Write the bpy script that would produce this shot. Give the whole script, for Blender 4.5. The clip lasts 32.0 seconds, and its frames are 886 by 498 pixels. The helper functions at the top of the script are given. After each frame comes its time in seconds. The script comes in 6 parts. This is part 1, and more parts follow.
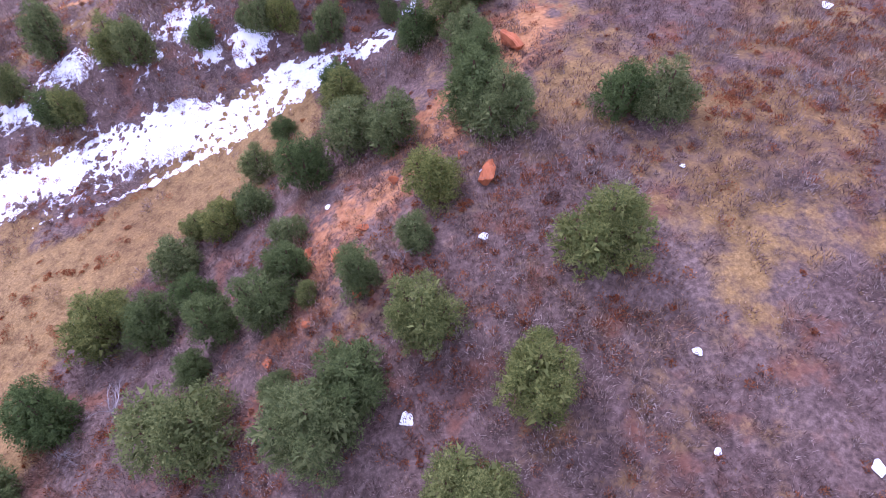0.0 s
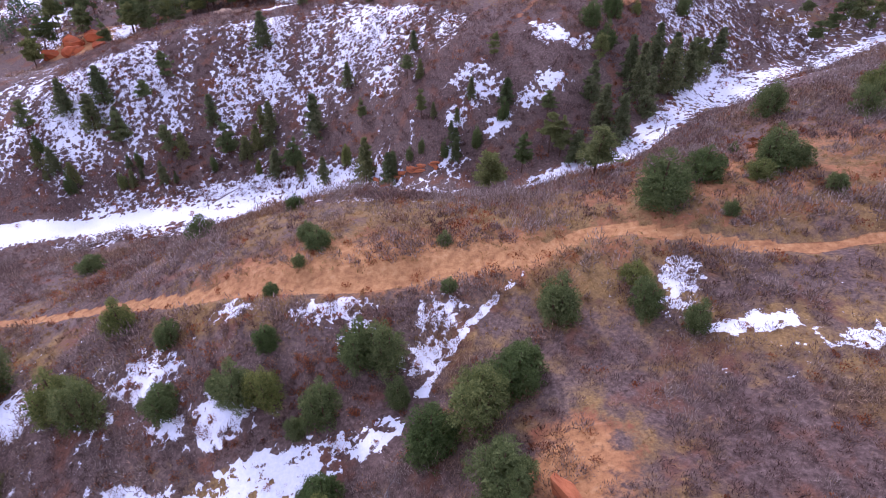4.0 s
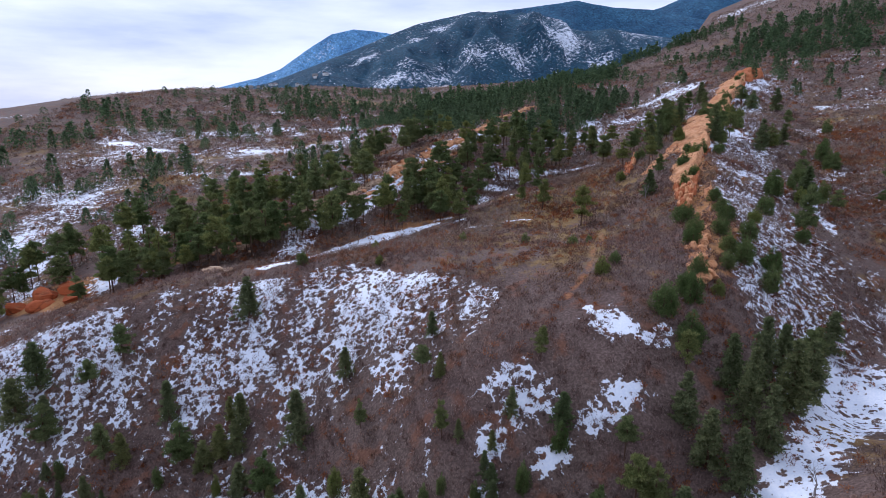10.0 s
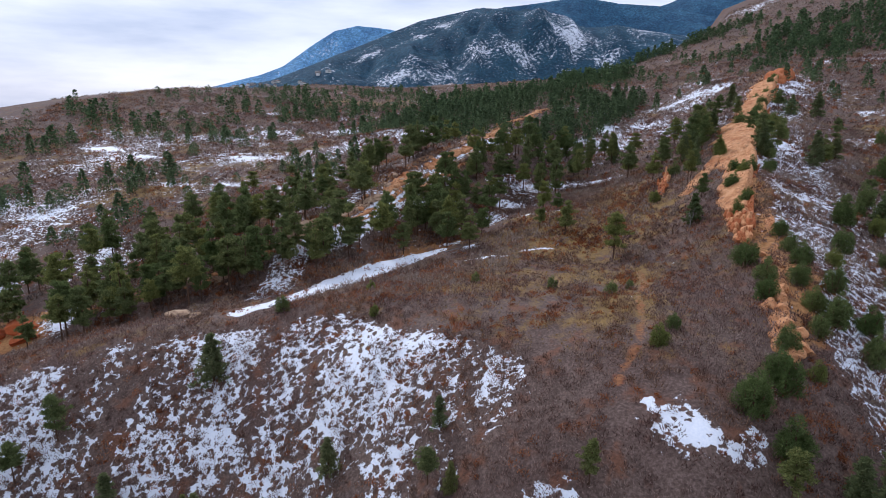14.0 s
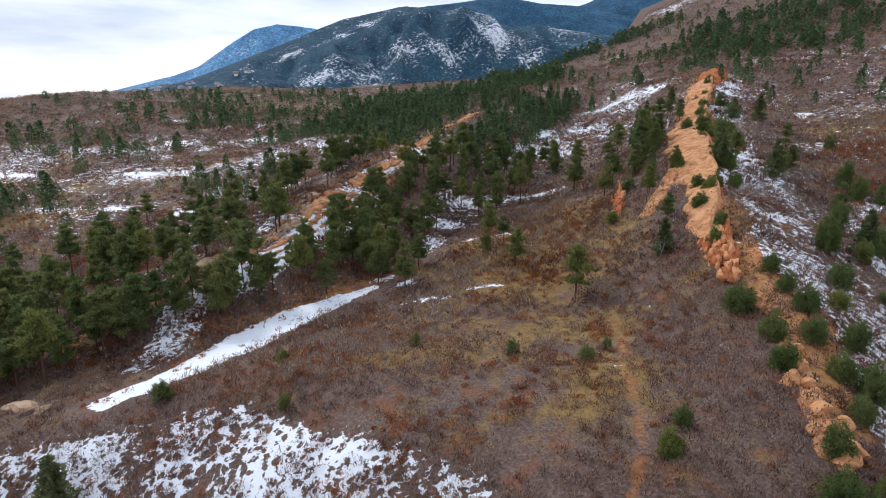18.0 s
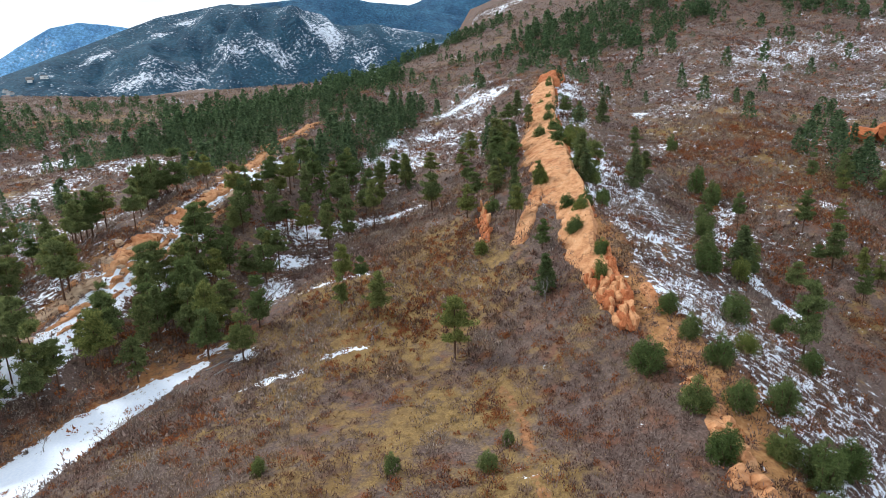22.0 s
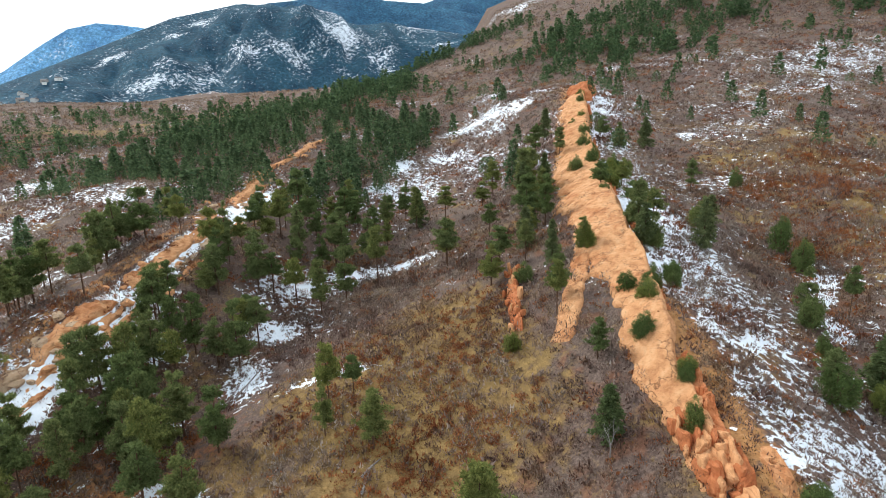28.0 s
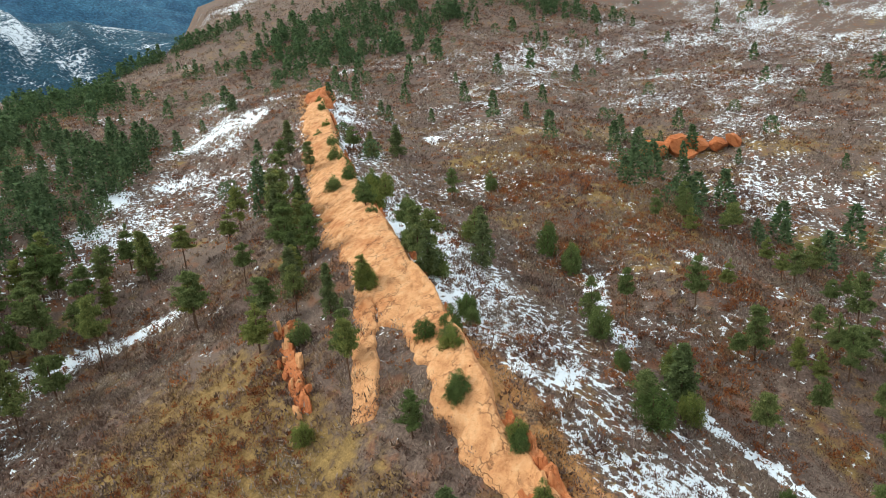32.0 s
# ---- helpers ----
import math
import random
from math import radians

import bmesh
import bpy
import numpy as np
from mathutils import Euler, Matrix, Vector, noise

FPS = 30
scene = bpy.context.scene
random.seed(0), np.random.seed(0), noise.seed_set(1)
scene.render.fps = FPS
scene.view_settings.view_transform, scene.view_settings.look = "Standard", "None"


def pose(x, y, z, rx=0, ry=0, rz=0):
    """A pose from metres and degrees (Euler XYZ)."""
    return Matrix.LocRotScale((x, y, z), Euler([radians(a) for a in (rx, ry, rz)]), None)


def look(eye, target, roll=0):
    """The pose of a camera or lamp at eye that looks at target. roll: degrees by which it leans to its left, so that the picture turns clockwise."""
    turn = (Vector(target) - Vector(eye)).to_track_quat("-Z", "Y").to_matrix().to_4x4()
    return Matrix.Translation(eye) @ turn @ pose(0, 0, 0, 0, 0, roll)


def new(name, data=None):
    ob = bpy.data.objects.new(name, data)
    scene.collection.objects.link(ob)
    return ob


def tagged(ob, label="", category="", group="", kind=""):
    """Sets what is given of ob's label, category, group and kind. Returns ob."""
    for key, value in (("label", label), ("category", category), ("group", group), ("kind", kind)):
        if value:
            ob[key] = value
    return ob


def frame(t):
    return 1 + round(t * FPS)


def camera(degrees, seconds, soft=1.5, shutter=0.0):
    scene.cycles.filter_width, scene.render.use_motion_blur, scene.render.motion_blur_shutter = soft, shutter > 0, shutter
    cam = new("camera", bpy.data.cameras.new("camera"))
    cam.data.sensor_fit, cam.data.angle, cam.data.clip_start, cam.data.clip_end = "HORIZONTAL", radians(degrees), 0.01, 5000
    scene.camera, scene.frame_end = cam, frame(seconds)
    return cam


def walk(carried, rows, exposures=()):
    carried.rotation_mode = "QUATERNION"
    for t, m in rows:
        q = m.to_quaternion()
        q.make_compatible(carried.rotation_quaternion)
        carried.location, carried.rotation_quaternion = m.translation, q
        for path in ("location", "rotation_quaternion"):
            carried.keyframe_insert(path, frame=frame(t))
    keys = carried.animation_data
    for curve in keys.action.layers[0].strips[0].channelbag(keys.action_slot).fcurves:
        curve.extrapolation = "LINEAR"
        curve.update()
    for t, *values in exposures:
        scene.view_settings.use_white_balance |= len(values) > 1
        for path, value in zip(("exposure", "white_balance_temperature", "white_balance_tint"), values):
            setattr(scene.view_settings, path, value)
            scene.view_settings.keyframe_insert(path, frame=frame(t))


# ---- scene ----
cam = camera(74.2, 32.0, soft=0.8)

# seconds, eye, point looked at, lean
PATH = [
    (0, (0.00, 0.00, 60.00), (0.00, 59.68, -20.24), 1.71),
    (0.5, (-0.24, 3.39, 60.47), (-0.80, 66.32, -17.24), 1.79),
    (1, (-0.44, 6.74, 60.86), (-1.51, 72.88, -14.14), 1.70),
    (1.5, (-0.60, 10.03, 61.13), (-2.40, 79.46, -10.81), 1.68),
    (2, (-0.76, 13.34, 61.33), (-3.16, 85.83, -7.52), 1.65),
    (2.5, (-0.94, 16.86, 61.53), (-3.87, 92.16, -4.21), 1.49),
    (3, (-1.08, 20.40, 61.81), (-4.50, 98.28, -0.83), 1.31),
    (3.5, (-1.29, 23.90, 62.04), (-5.10, 104.32, 2.73), 1.15),
    (5.5, (-2.05, 37.24, 62.67), (-7.57, 126.38, 17.70), 0.92),
    (6, (-2.48, 40.56, 63.01), (-8.27, 131.54, 21.92), 0.97),
    (6.5, (-2.95, 43.85, 63.29), (-9.06, 136.49, 26.13), 0.92),
    (7, (-3.47, 47.12, 63.49), (-9.94, 141.26, 30.39), 0.93),
    (7.5, (-3.99, 50.33, 63.69), (-10.85, 145.79, 34.69), 0.89),
    (8, (-4.55, 53.50, 63.91), (-11.65, 150.05, 38.85), 0.90),
    (8.5, (-5.06, 56.51, 64.04), (-12.33, 153.31, 40.03), 0.91),
    (9, (-5.56, 59.51, 64.25), (-12.98, 156.29, 40.20), 0.89),
    (9.5, (-5.99, 62.54, 64.54), (-13.54, 159.30, 40.42), 0.86),
    (10, (-6.36, 65.55, 64.88), (-14.03, 162.27, 40.66), 0.86),
    (10.5, (-6.70, 68.58, 65.27), (-14.43, 165.27, 40.96), 0.88),
    (11, (-7.06, 71.66, 65.71), (-14.87, 168.31, 41.27), 0.85),
    (11.5, (-7.41, 74.71, 66.12), (-15.27, 171.34, 41.63), 0.87),
    (12, (-7.81, 77.84, 66.49), (-15.74, 174.47, 41.99), 0.89),
    (12.5, (-8.20, 81.02, 66.88), (-16.24, 177.63, 42.35), 0.91),
    (13, (-8.58, 84.10, 67.27), (-16.71, 180.69, 42.68), 0.91),
    (13.5, (-8.99, 87.20, 67.69), (-17.17, 183.75, 42.99), 0.89),
    (14, (-9.47, 90.38, 68.11), (-17.74, 186.92, 43.37), 0.91),
    (14.5, (-9.90, 93.64, 68.51), (-18.23, 190.17, 43.75), 0.96),
    (16.5, (-10.72, 106.66, 69.75), (-14.71, 203.49, 45.06), 0.72),
    (17, (-10.86, 109.75, 70.11), (-12.40, 206.64, 45.39), 0.59),
    (17.5, (-10.95, 112.82, 70.49), (-10.16, 209.70, 45.75), 0.44),
    (18, (-11.08, 115.79, 70.83), (-7.86, 212.62, 46.04), 0.28),
    (18.5, (-11.12, 118.71, 71.24), (-4.65, 215.37, 46.42), 0.03),
    (19, (-11.09, 121.68, 71.68), (-1.15, 218.03, 46.83), -0.17),
    (19.5, (-10.93, 124.61, 72.14), (2.62, 220.51, 47.25), -0.37),
    (20, (-10.63, 127.52, 72.68), (6.34, 222.86, 47.71), -0.62),
    (20.5, (-10.12, 130.47, 73.26), (10.18, 225.14, 48.25), -0.86),
    (21, (-9.55, 133.42, 73.84), (13.59, 227.41, 48.72), -1.10),
    (21.5, (-8.95, 136.36, 74.41), (16.79, 229.66, 49.25), -1.29),
    (22, (-8.32, 139.16, 74.96), (19.32, 231.90, 49.74), -1.41),
    (22.5, (-7.67, 142.01, 75.63), (21.07, 234.40, 50.37), -1.53),
    (23, (-7.02, 144.87, 76.35), (22.23, 237.08, 51.03), -1.56),
    (23.5, (-6.38, 147.68, 77.06), (23.37, 239.72, 51.67), -1.63),
    (24, (-5.73, 150.43, 77.74), (24.25, 242.38, 52.30), -1.71),
    (24.5, (-5.06, 153.17, 78.38), (25.10, 245.05, 52.90), -1.76),
    (25, (-4.30, 155.82, 79.05), (25.92, 247.66, 53.51), -1.83),
    (25.5, (-3.43, 158.44, 79.73), (26.81, 250.25, 54.13), -1.85),
    (27.5, (0.07, 168.79, 81.88), (28.19, 261.29, 56.33), -1.80),
    (28, (1.04, 171.28, 82.50), (26.18, 264.64, 56.98), -1.63),
    (28.5, (1.94, 173.76, 83.05), (26.96, 267.16, 57.55), -1.63),
    (29, (2.77, 176.11, 83.57), (28.17, 269.39, 58.01), -1.67),
    (29.5, (3.59, 178.34, 84.05), (32.32, 270.62, 58.37), -1.84),
    (30, (4.41, 180.63, 84.47), (39.18, 270.74, 58.54), -2.22),
    (30.5, (5.13, 182.96, 84.88), (46.94, 269.92, 58.61), -2.71),
    (31, (5.81, 185.36, 85.20), (54.47, 268.56, 58.54), -3.13),
    (31.5, (6.60, 187.79, 85.38), (61.77, 266.70, 58.38), -3.49),
    (32, (7.41, 190.16, 85.49), (68.67, 264.29, 58.08), -3.84),
]
walk(cam, [(t, look(eye, aim, lean)) for t, eye, aim, lean in PATH],
     [(0, 1.2, 5150, 51), (3, 0.68, 5300, 46), (6, 0.62, 5550, 37), (7, 0.56, 5500, 30), (9, 0.14, 5400, 22), (13, 0.1, 5550, 17), (17, 0.2, 6000, 13),
      (22, 0.64, 6000, 6), (29, 0.8, 6250, 1), (32, 0.78, 6450, -2)])

# ---- sky and sun: high overcast, brighter towards the left of the walk ----
SUN_EL, SUN_AZ = 36.0, 38.0  # degrees: height, and turn to the left of straight ahead
world = bpy.data.worlds.new("overcast_sky")
scene.world = world
world.use_nodes = True
wn, wl = world.node_tree.nodes, world.node_tree.links
wn.clear()
w_out, w_bg, w_sky = wn.new("ShaderNodeOutputWorld"), wn.new("ShaderNodeBackground"), wn.new("ShaderNodeTexSky")
w_sky.sky_type, w_sky.sun_disc = "NISHITA", False
w_sky.sun_elevation, w_sky.sun_rotation = radians(SUN_EL), radians(-SUN_AZ)
w_tc, w_map, w_cloud = wn.new("ShaderNodeTexCoord"), wn.new("ShaderNodeMapping"), wn.new("ShaderNodeTexNoise")
w_map.inputs["Scale"].default_value = (1.0, 1.0, 5.0)
w_cloud.inputs["Scale"].default_value, w_cloud.inputs["Detail"].default_value = 2.6, 7.0
w_cloud.inputs["Roughness"].default_value = 0.52
w_ramp = wn.new("ShaderNodeValToRGB")
w_ramp.color_ramp.elements[0].position, w_ramp.color_ramp.elements[0].color = 0.34, (4.6, 5.2, 6.3, 1)
w_ramp.color_ramp.elements[1].position, w_ramp.color_ramp.elements[1].color = 0.60, (8.6, 8.7, 8.8, 1)
w_mix = wn.new("ShaderNodeMix")
w_mix.data_type = "RGBA"
w_mix.inputs["Factor"].default_value = 0.9
wl.new(w_tc.outputs["Generated"], w_map.inputs["Vector"])
wl.new(w_map.outputs["Vector"], w_cloud.inputs["Vector"])
wl.new(w_cloud.outputs["Fac"], w_ramp.inputs["Fac"])
wl.new(w_sky.outputs["Color"], w_mix.inputs["A"])
wl.new(w_ramp.outputs["Color"], w_mix.inputs["B"])
wl.new(w_mix.outputs["Result"], w_bg.inputs["Color"])
w_bg.inputs["Strength"].default_value = 0.105
wl.new(w_bg.outputs["Background"], w_out.inputs["Surface"])

sun = new("sun", bpy.data.lights.new("sun", "SUN"))
sun.data.energy, sun.data.angle, sun.data.color = 1.5, radians(12), (1.0, 0.95, 0.88)
sun_way = Vector((-math.sin(radians(SUN_AZ)) * math.cos(radians(SUN_EL)), math.cos(radians(SUN_AZ)) * math.cos(radians(SUN_EL)), math.sin(radians(SUN_EL))))
sun.matrix_world = look(sun_way * 500, (0, 0, 0))

# ---- materials ----
class Nodes:
    """Short hand for a node material."""

    def __init__(self, name):
        self.mat = bpy.data.materials.new(name)
        self.mat.use_nodes = True
        self.t = self.mat.node_tree
        self.bsdf = self.t.nodes["Principled BSDF"]
        self.bsdf.inputs["Specular IOR Level"].default_value = 0.25

    def put(self, socket, value):
        if hasattr(value, "is_output"):
            self.t.links.new(value, socket)
        else:
            socket.default_value = value

    def coords(self, kind="Object"):
        return self.t.nodes.new("ShaderNodeTexCoord").outputs[kind]

    def noise(self, scale, detail=4.0, rough=0.55, vec=None, warp=0.0, stretch=None):
        n = self.t.nodes.new("ShaderNodeTexNoise")
        n.inputs["Scale"].default_value, n.inputs["Detail"].default_value = scale, detail
        n.inputs["Roughness"].default_value, n.inputs["Distortion"].default_value = rough, warp
        vec = vec or self.coords()
        if stretch:
            m = self.t.nodes.new("ShaderNodeMapping")
            m.inputs["Scale"].default_value = stretch[:3]
            if len(stretch) > 3:
                m.inputs["Rotation"].default_value = stretch[3:]
            self.t.links.new(vec, m.inputs["Vector"])
            vec = m.outputs["Vector"]
        self.t.links.new(vec, n.inputs["Vector"])
        return n.outputs["Fac"]

    def voronoi(self, scale, out="Distance", vec=None, feature="F1"):
        n = self.t.nodes.new("ShaderNodeTexVoronoi")
        n.feature = feature
        n.inputs["Scale"].default_value = scale
        self.t.links.new(vec or self.coords(), n.inputs["Vector"])
        return n.outputs[out]

    def wobbled(self, scale, amount):
        """The place, shifted by a slow noise."""
        n, sub, add = self.t.nodes.new("ShaderNodeTexNoise"), self.t.nodes.new("ShaderNodeVectorMath"), self.t.nodes.new("ShaderNodeVectorMath")
        n.inputs["Scale"].default_value, n.inputs["Detail"].default_value = scale * 3, 3
        self.t.links.new(self.coords(), n.inputs["Vector"])
        sub.operation, add.operation = "SCALE", "ADD"
        sub.inputs["Scale"].default_value = amount * 2
        self.t.links.new(n.outputs["Color"], sub.inputs[0])
        self.t.links.new(sub.outputs[0], add.inputs[0])
        self.t.links.new(self.coords(), add.inputs[1])
        return add.outputs[0]

    def ramp(self, fac, *stops):
        n = self.t.nodes.new("ShaderNodeValToRGB")
        while len(n.color_ramp.elements) < len(stops):
            n.color_ramp.elements.new(0.5)
        for e, (p, c) in zip(n.color_ramp.elements, stops):
            e.position = p
            e.color = (*c, 1) if hasattr(c, "__len__") else (c, c, c, 1)
        self.t.links.new(fac, n.inputs["Fac"])
        return n.outputs["Color"]

    def math(self, op, a, b=0.5, clamp=False):
        n = self.t.nodes.new("ShaderNodeMath")
        n.operation, n.use_clamp = op, clamp
        self.put(n.inputs[0], a)
        self.put(n.inputs[1], b)
        return n.outputs[0]

    def mix(self, fac, a, b, blend="MIX"):
        n = self.t.nodes.new("ShaderNodeMix")
        n.data_type, n.blend_type = "RGBA", blend
        self.put(n.inputs["Factor"], fac)
        for s, v in (("A", a), ("B", b)):
            self.put(n.inputs[s], (*v, 1) if isinstance(v, tuple) else v)
        return n.outputs["Result"]

    def step(self, value, low, high):
        n = self.t.nodes.new("ShaderNodeMapRange")
        n.interpolation_type = "SMOOTHSTEP"
        n.inputs["From Min"].default_value, n.inputs["From Max"].default_value = low, high
        self.put(n.inputs["Value"], value)
        return n.outputs["Result"]

    def attribute(self, name):
        n = self.t.nodes.new("ShaderNodeAttribute")
        n.attribute_name = name
        s = self.t.nodes.new("ShaderNodeSeparateColor")
        self.t.links.new(n.outputs["Color"], s.inputs["Color"])
        return s.outputs

    def chance(self):
        return self.t.nodes.new("ShaderNodeObjectInfo").outputs["Random"]

    def island(self):
        return self.t.nodes.new("ShaderNodeNewGeometry").outputs["Random Per Island"]

    def bump(self, height, strength=0.5, distance=0.1):
        n = self.t.nodes.new("ShaderNodeBump")
        n.inputs["Strength"].default_value, n.inputs["Distance"].default_value = strength, distance
        self.t.links.new(height, n.inputs["Height"])
        self.t.links.new(n.outputs["Normal"], self.bsdf.inputs["Normal"])
        return self

    def thin(self, color, share):
        """Let part of the light through, as thin leaves and loose twigs do."""
        back, both = self.t.nodes.new("ShaderNodeBsdfTranslucent"), self.t.nodes.new("ShaderNodeMixShader")
        self.put(back.inputs["Color"], color)
        both.inputs[0].default_value = share
        self.t.links.new(self.bsdf.outputs[0], both.inputs[1])
        self.t.links.new(back.outputs[0], both.inputs[2])
        self.t.links.new(both.outputs[0], self.t.nodes["Material Output"].inputs["Surface"])

    def done(self, color, rough=0.9):
        self.put(self.bsdf.inputs["Base Color"], (*color, 1) if isinstance(color, tuple) else color)
        self.put(self.bsdf.inputs["Roughness"], rough)
        return self.mat


def ground_material():
    m = Nodes("scrub_ground")
    a = m.attribute("cover")
    snow_amt, grass_amt, soil_amt = a["Red"], a["Green"], a["Blue"]
    big, mid, fine = m.noise(0.05, 3), m.noise(0.35, 5, 0.6), m.noise(2.6, 5, 0.7)
    litter = m.ramp(fine, (0.28, (0.05, 0.032, 0.026)), (0.5, (0.135, 0.092, 0.073)), (0.74, (0.265, 0.195, 0.16)))
    litter = m.mix(m.step(m.noise(0.22, 4, 0.6), 0.52, 0.66), litter, m.ramp(fine, (0.3, (0.11, 0.05, 0.032)), (0.7, (0.25, 0.125, 0.075))))
    grass = m.ramp(m.noise(4.0, 6, 0.75), (0.3, (0.13, 0.08, 0.032)), (0.52, (0.27, 0.178, 0.07)), (0.75, (0.44, 0.31, 0.14)))
    grass = m.mix(1.0, grass, m.ramp(m.noise(0.7, 5, 0.65), (0.32, (0.55, 0.48, 0.44)), (0.5, (0.9, 0.86, 0.82)), (0.7, (1.12, 1.05, 0.92))), "MULTIPLY")
    grit = m.noise(1.3, 6, 0.65)
    soil = m.mix(m.step(soil_amt, 0.30, 0.56), m.ramp(grit, (0.28, (0.105, 0.034, 0.02)), (0.55, (0.245, 0.088, 0.045)), (0.8, (0.36, 0.165, 0.09))), m.ramp(grit, (0.28, (0.24, 0.105, 0.044)), (0.55, (0.46, 0.235, 0.088)), (0.8, (0.58, 0.36, 0.17))))
    g = m.step(m.math("ADD", m.math("ADD", grass_amt, m.math("MULTIPLY", mid, 0.7)), m.math("MULTIPLY", fine, 0.35)), 0.86, 1.1)
    base = m.mix(g, litter, grass)
    s = m.step(m.math("ADD", soil_amt, m.math("ADD", m.math("MULTIPLY", mid, 0.8), m.math("MULTIPLY", fine, 0.4))), 0.93, 1.13)
    base = m.mix(s, base, soil)
    base = m.mix(m.step(big, 0.35, 0.65), m.mix(1.0, base, (0.86, 0.82, 0.84), "MULTIPLY"), base)
    tuft = m.math("MULTIPLY", m.math("MINIMUM", m.voronoi(0.98, "Distance", m.wobbled(0.6, 0.6)), 0.8), 0.66)
    patch = m.math("ADD", m.math("SUBTRACT", tuft, 0.075), m.math("ADD", m.math("MULTIPLY", m.noise(0.5, 5, 0.66, warp=0.8), 0.50), m.math("MULTIPLY", m.noise(2.9, 5, 0.74, warp=0.5), 0.56)))
    snow = m.step(m.math("ADD", patch, snow_amt), 1.325, 1.36)
    snow_col = m.ramp(m.noise(3.0, 3), (0.3, (0.74, 0.78, 0.86)), (0.7, (0.86, 0.88, 0.92)))
    col = m.mix(snow, base, snow_col)
    m.bump(m.math("ADD", m.math("MULTIPLY", m.noise(5.0, 5, 0.75), 0.35), m.math("MULTIPLY", snow, 0.5)), 0.5, 0.3)
    return m.done(col, m.math("SUBTRACT", 0.95, m.math("MULTIPLY", snow, 0.35)))


def rock_material(name, dark, mid, light, cracks=1.0):
    m = Nodes(name)
    warped = m.t.nodes.new("ShaderNodeMixRGB")
    warped.inputs[0].default_value = 0.12
    m.t.links.new(m.coords(), warped.inputs[1])
    wob = m.t.nodes.new("ShaderNodeTexNoise")
    wob.inputs["Scale"].default_value, wob.inputs["Detail"].default_value = 0.35, 5
    m.t.links.new(m.coords(), wob.inputs["Vector"])
    big = m.t.nodes.new("ShaderNodeVectorMath")
    big.operation = "SCALE"
    big.inputs["Scale"].default_value = 60.0
    m.t.links.new(wob.outputs["Color"], big.inputs[0])
    m.t.links.new(big.outputs[0], warped.inputs[2])
    seam = m.math("SUBTRACT", 1.0, m.step(m.voronoi(0.30 * cracks, "Distance", warped.outputs[0], "DISTANCE_TO_EDGE"), 0.0, 0.045))
    seam = m.math("MULTIPLY", seam, m.step(m.noise(0.22, 3), 0.42, 0.6))
    c = m.ramp(m.noise(0.55, 7, 0.65, warp=0.4), (0.25, dark), (0.5, mid), (0.78, light))
    c = m.mix(m.step(m.noise(2.4, 5, 0.7, stretch=(1.0, 1.0, 3.2)), 0.55, 0.72), c, m.mix(1.0, c, (0.68, 0.60, 0.54), "MULTIPLY"))
    streak = m.step(m.noise(1.1, 4, 0.6, stretch=(1.6, 1.6, 0.25)), 0.56, 0.7)
    c = m.mix(m.math("MULTIPLY", streak, 0.4), c, (0.36, 0.17, 0.08))
    c = m.mix(m.math("MULTIPLY", seam, 0.65), c, (0.13, 0.055, 0.03))
    c = m.mix(m.step(m.noise(0.13, 4, 0.6), 0.5, 0.68), c, m.mix(1.0, c, (0.80, 0.66, 0.58), "MULTIPLY"))
    relief = m.math("ADD", m.noise(1.3, 8, 0.7, warp=0.5), m.math("MULTIPLY", m.noise(6.0, 5, 0.7), 0.35))
    m.bump(m.math("SUBTRACT", relief, m.math("MULTIPLY", seam, 0.6)), 0.7, 0.4)
    return m.done(c, 0.92)


def leaf_material(name, dark, light, vary=0.35):
    m = Nodes(name)
    c = m.mix(m.island(), dark, light)
    tint = m.ramp(m.chance(), (0.0, (1 - vary, 1 - vary * 0.7, 1 - vary)), (0.6, (1.0, 1.0, 1.0)), (1.0, (1.0 + vary * 0.5, 1.0 + vary * 0.25, 0.8)))
    c = m.mix(1.0, c, tint, "MULTIPLY")
    c = m.mix(m.step(m.noise(0.8, 3), 0.4, 0.7), c, m.mix(1.0, c, (0.72, 0.78, 0.7), "MULTIPLY"))
    m.bsdf.inputs["Specular IOR Level"].default_value = 0.15
    m.thin(c, 0.4)
    return m.done(c, 0.8)


def bark_material(name, dark, light):
    m = Nodes(name)
    return m.bump(m.noise(7.0, 4, stretch=(1, 1, 0.25)), 0.7, 0.05).done(m.ramp(m.noise(5.0, 5, stretch=(1, 1, 0.2)), (0.3, dark), (0.7, light)), 0.95)


def twig_material(name, *stops):
    m = Nodes(name)
    c = m.ramp(m.island(), *stops)
    c = m.mix(m.step(m.noise(0.16, 4, 0.6), 0.42, 0.62), m.mix(1.0, c, (0.82, 0.74, 0.72), "MULTIPLY"), c)
    c = m.mix(m.step(m.noise(0.31, 4, 0.6), 0.55, 0.68), c, m.mix(1.0, c, (1.0, 0.78, 0.62), "MULTIPLY"))
    c = m.mix(m.step(m.noise(0.055, 4, 0.6), 0.5, 0.62), c, m.mix(1.0, c, (1.0, 0.88, 0.68), "MULTIPLY"))
    c = m.mix(m.step(m.noise(0.085, 4, 0.6, warp=0.5), 0.5, 0.62), c, m.mix(1.0, c, (0.66, 0.60, 0.60), "MULTIPLY"))
    m.thin(c, 0.45)
    return m.done(c, 0.95)


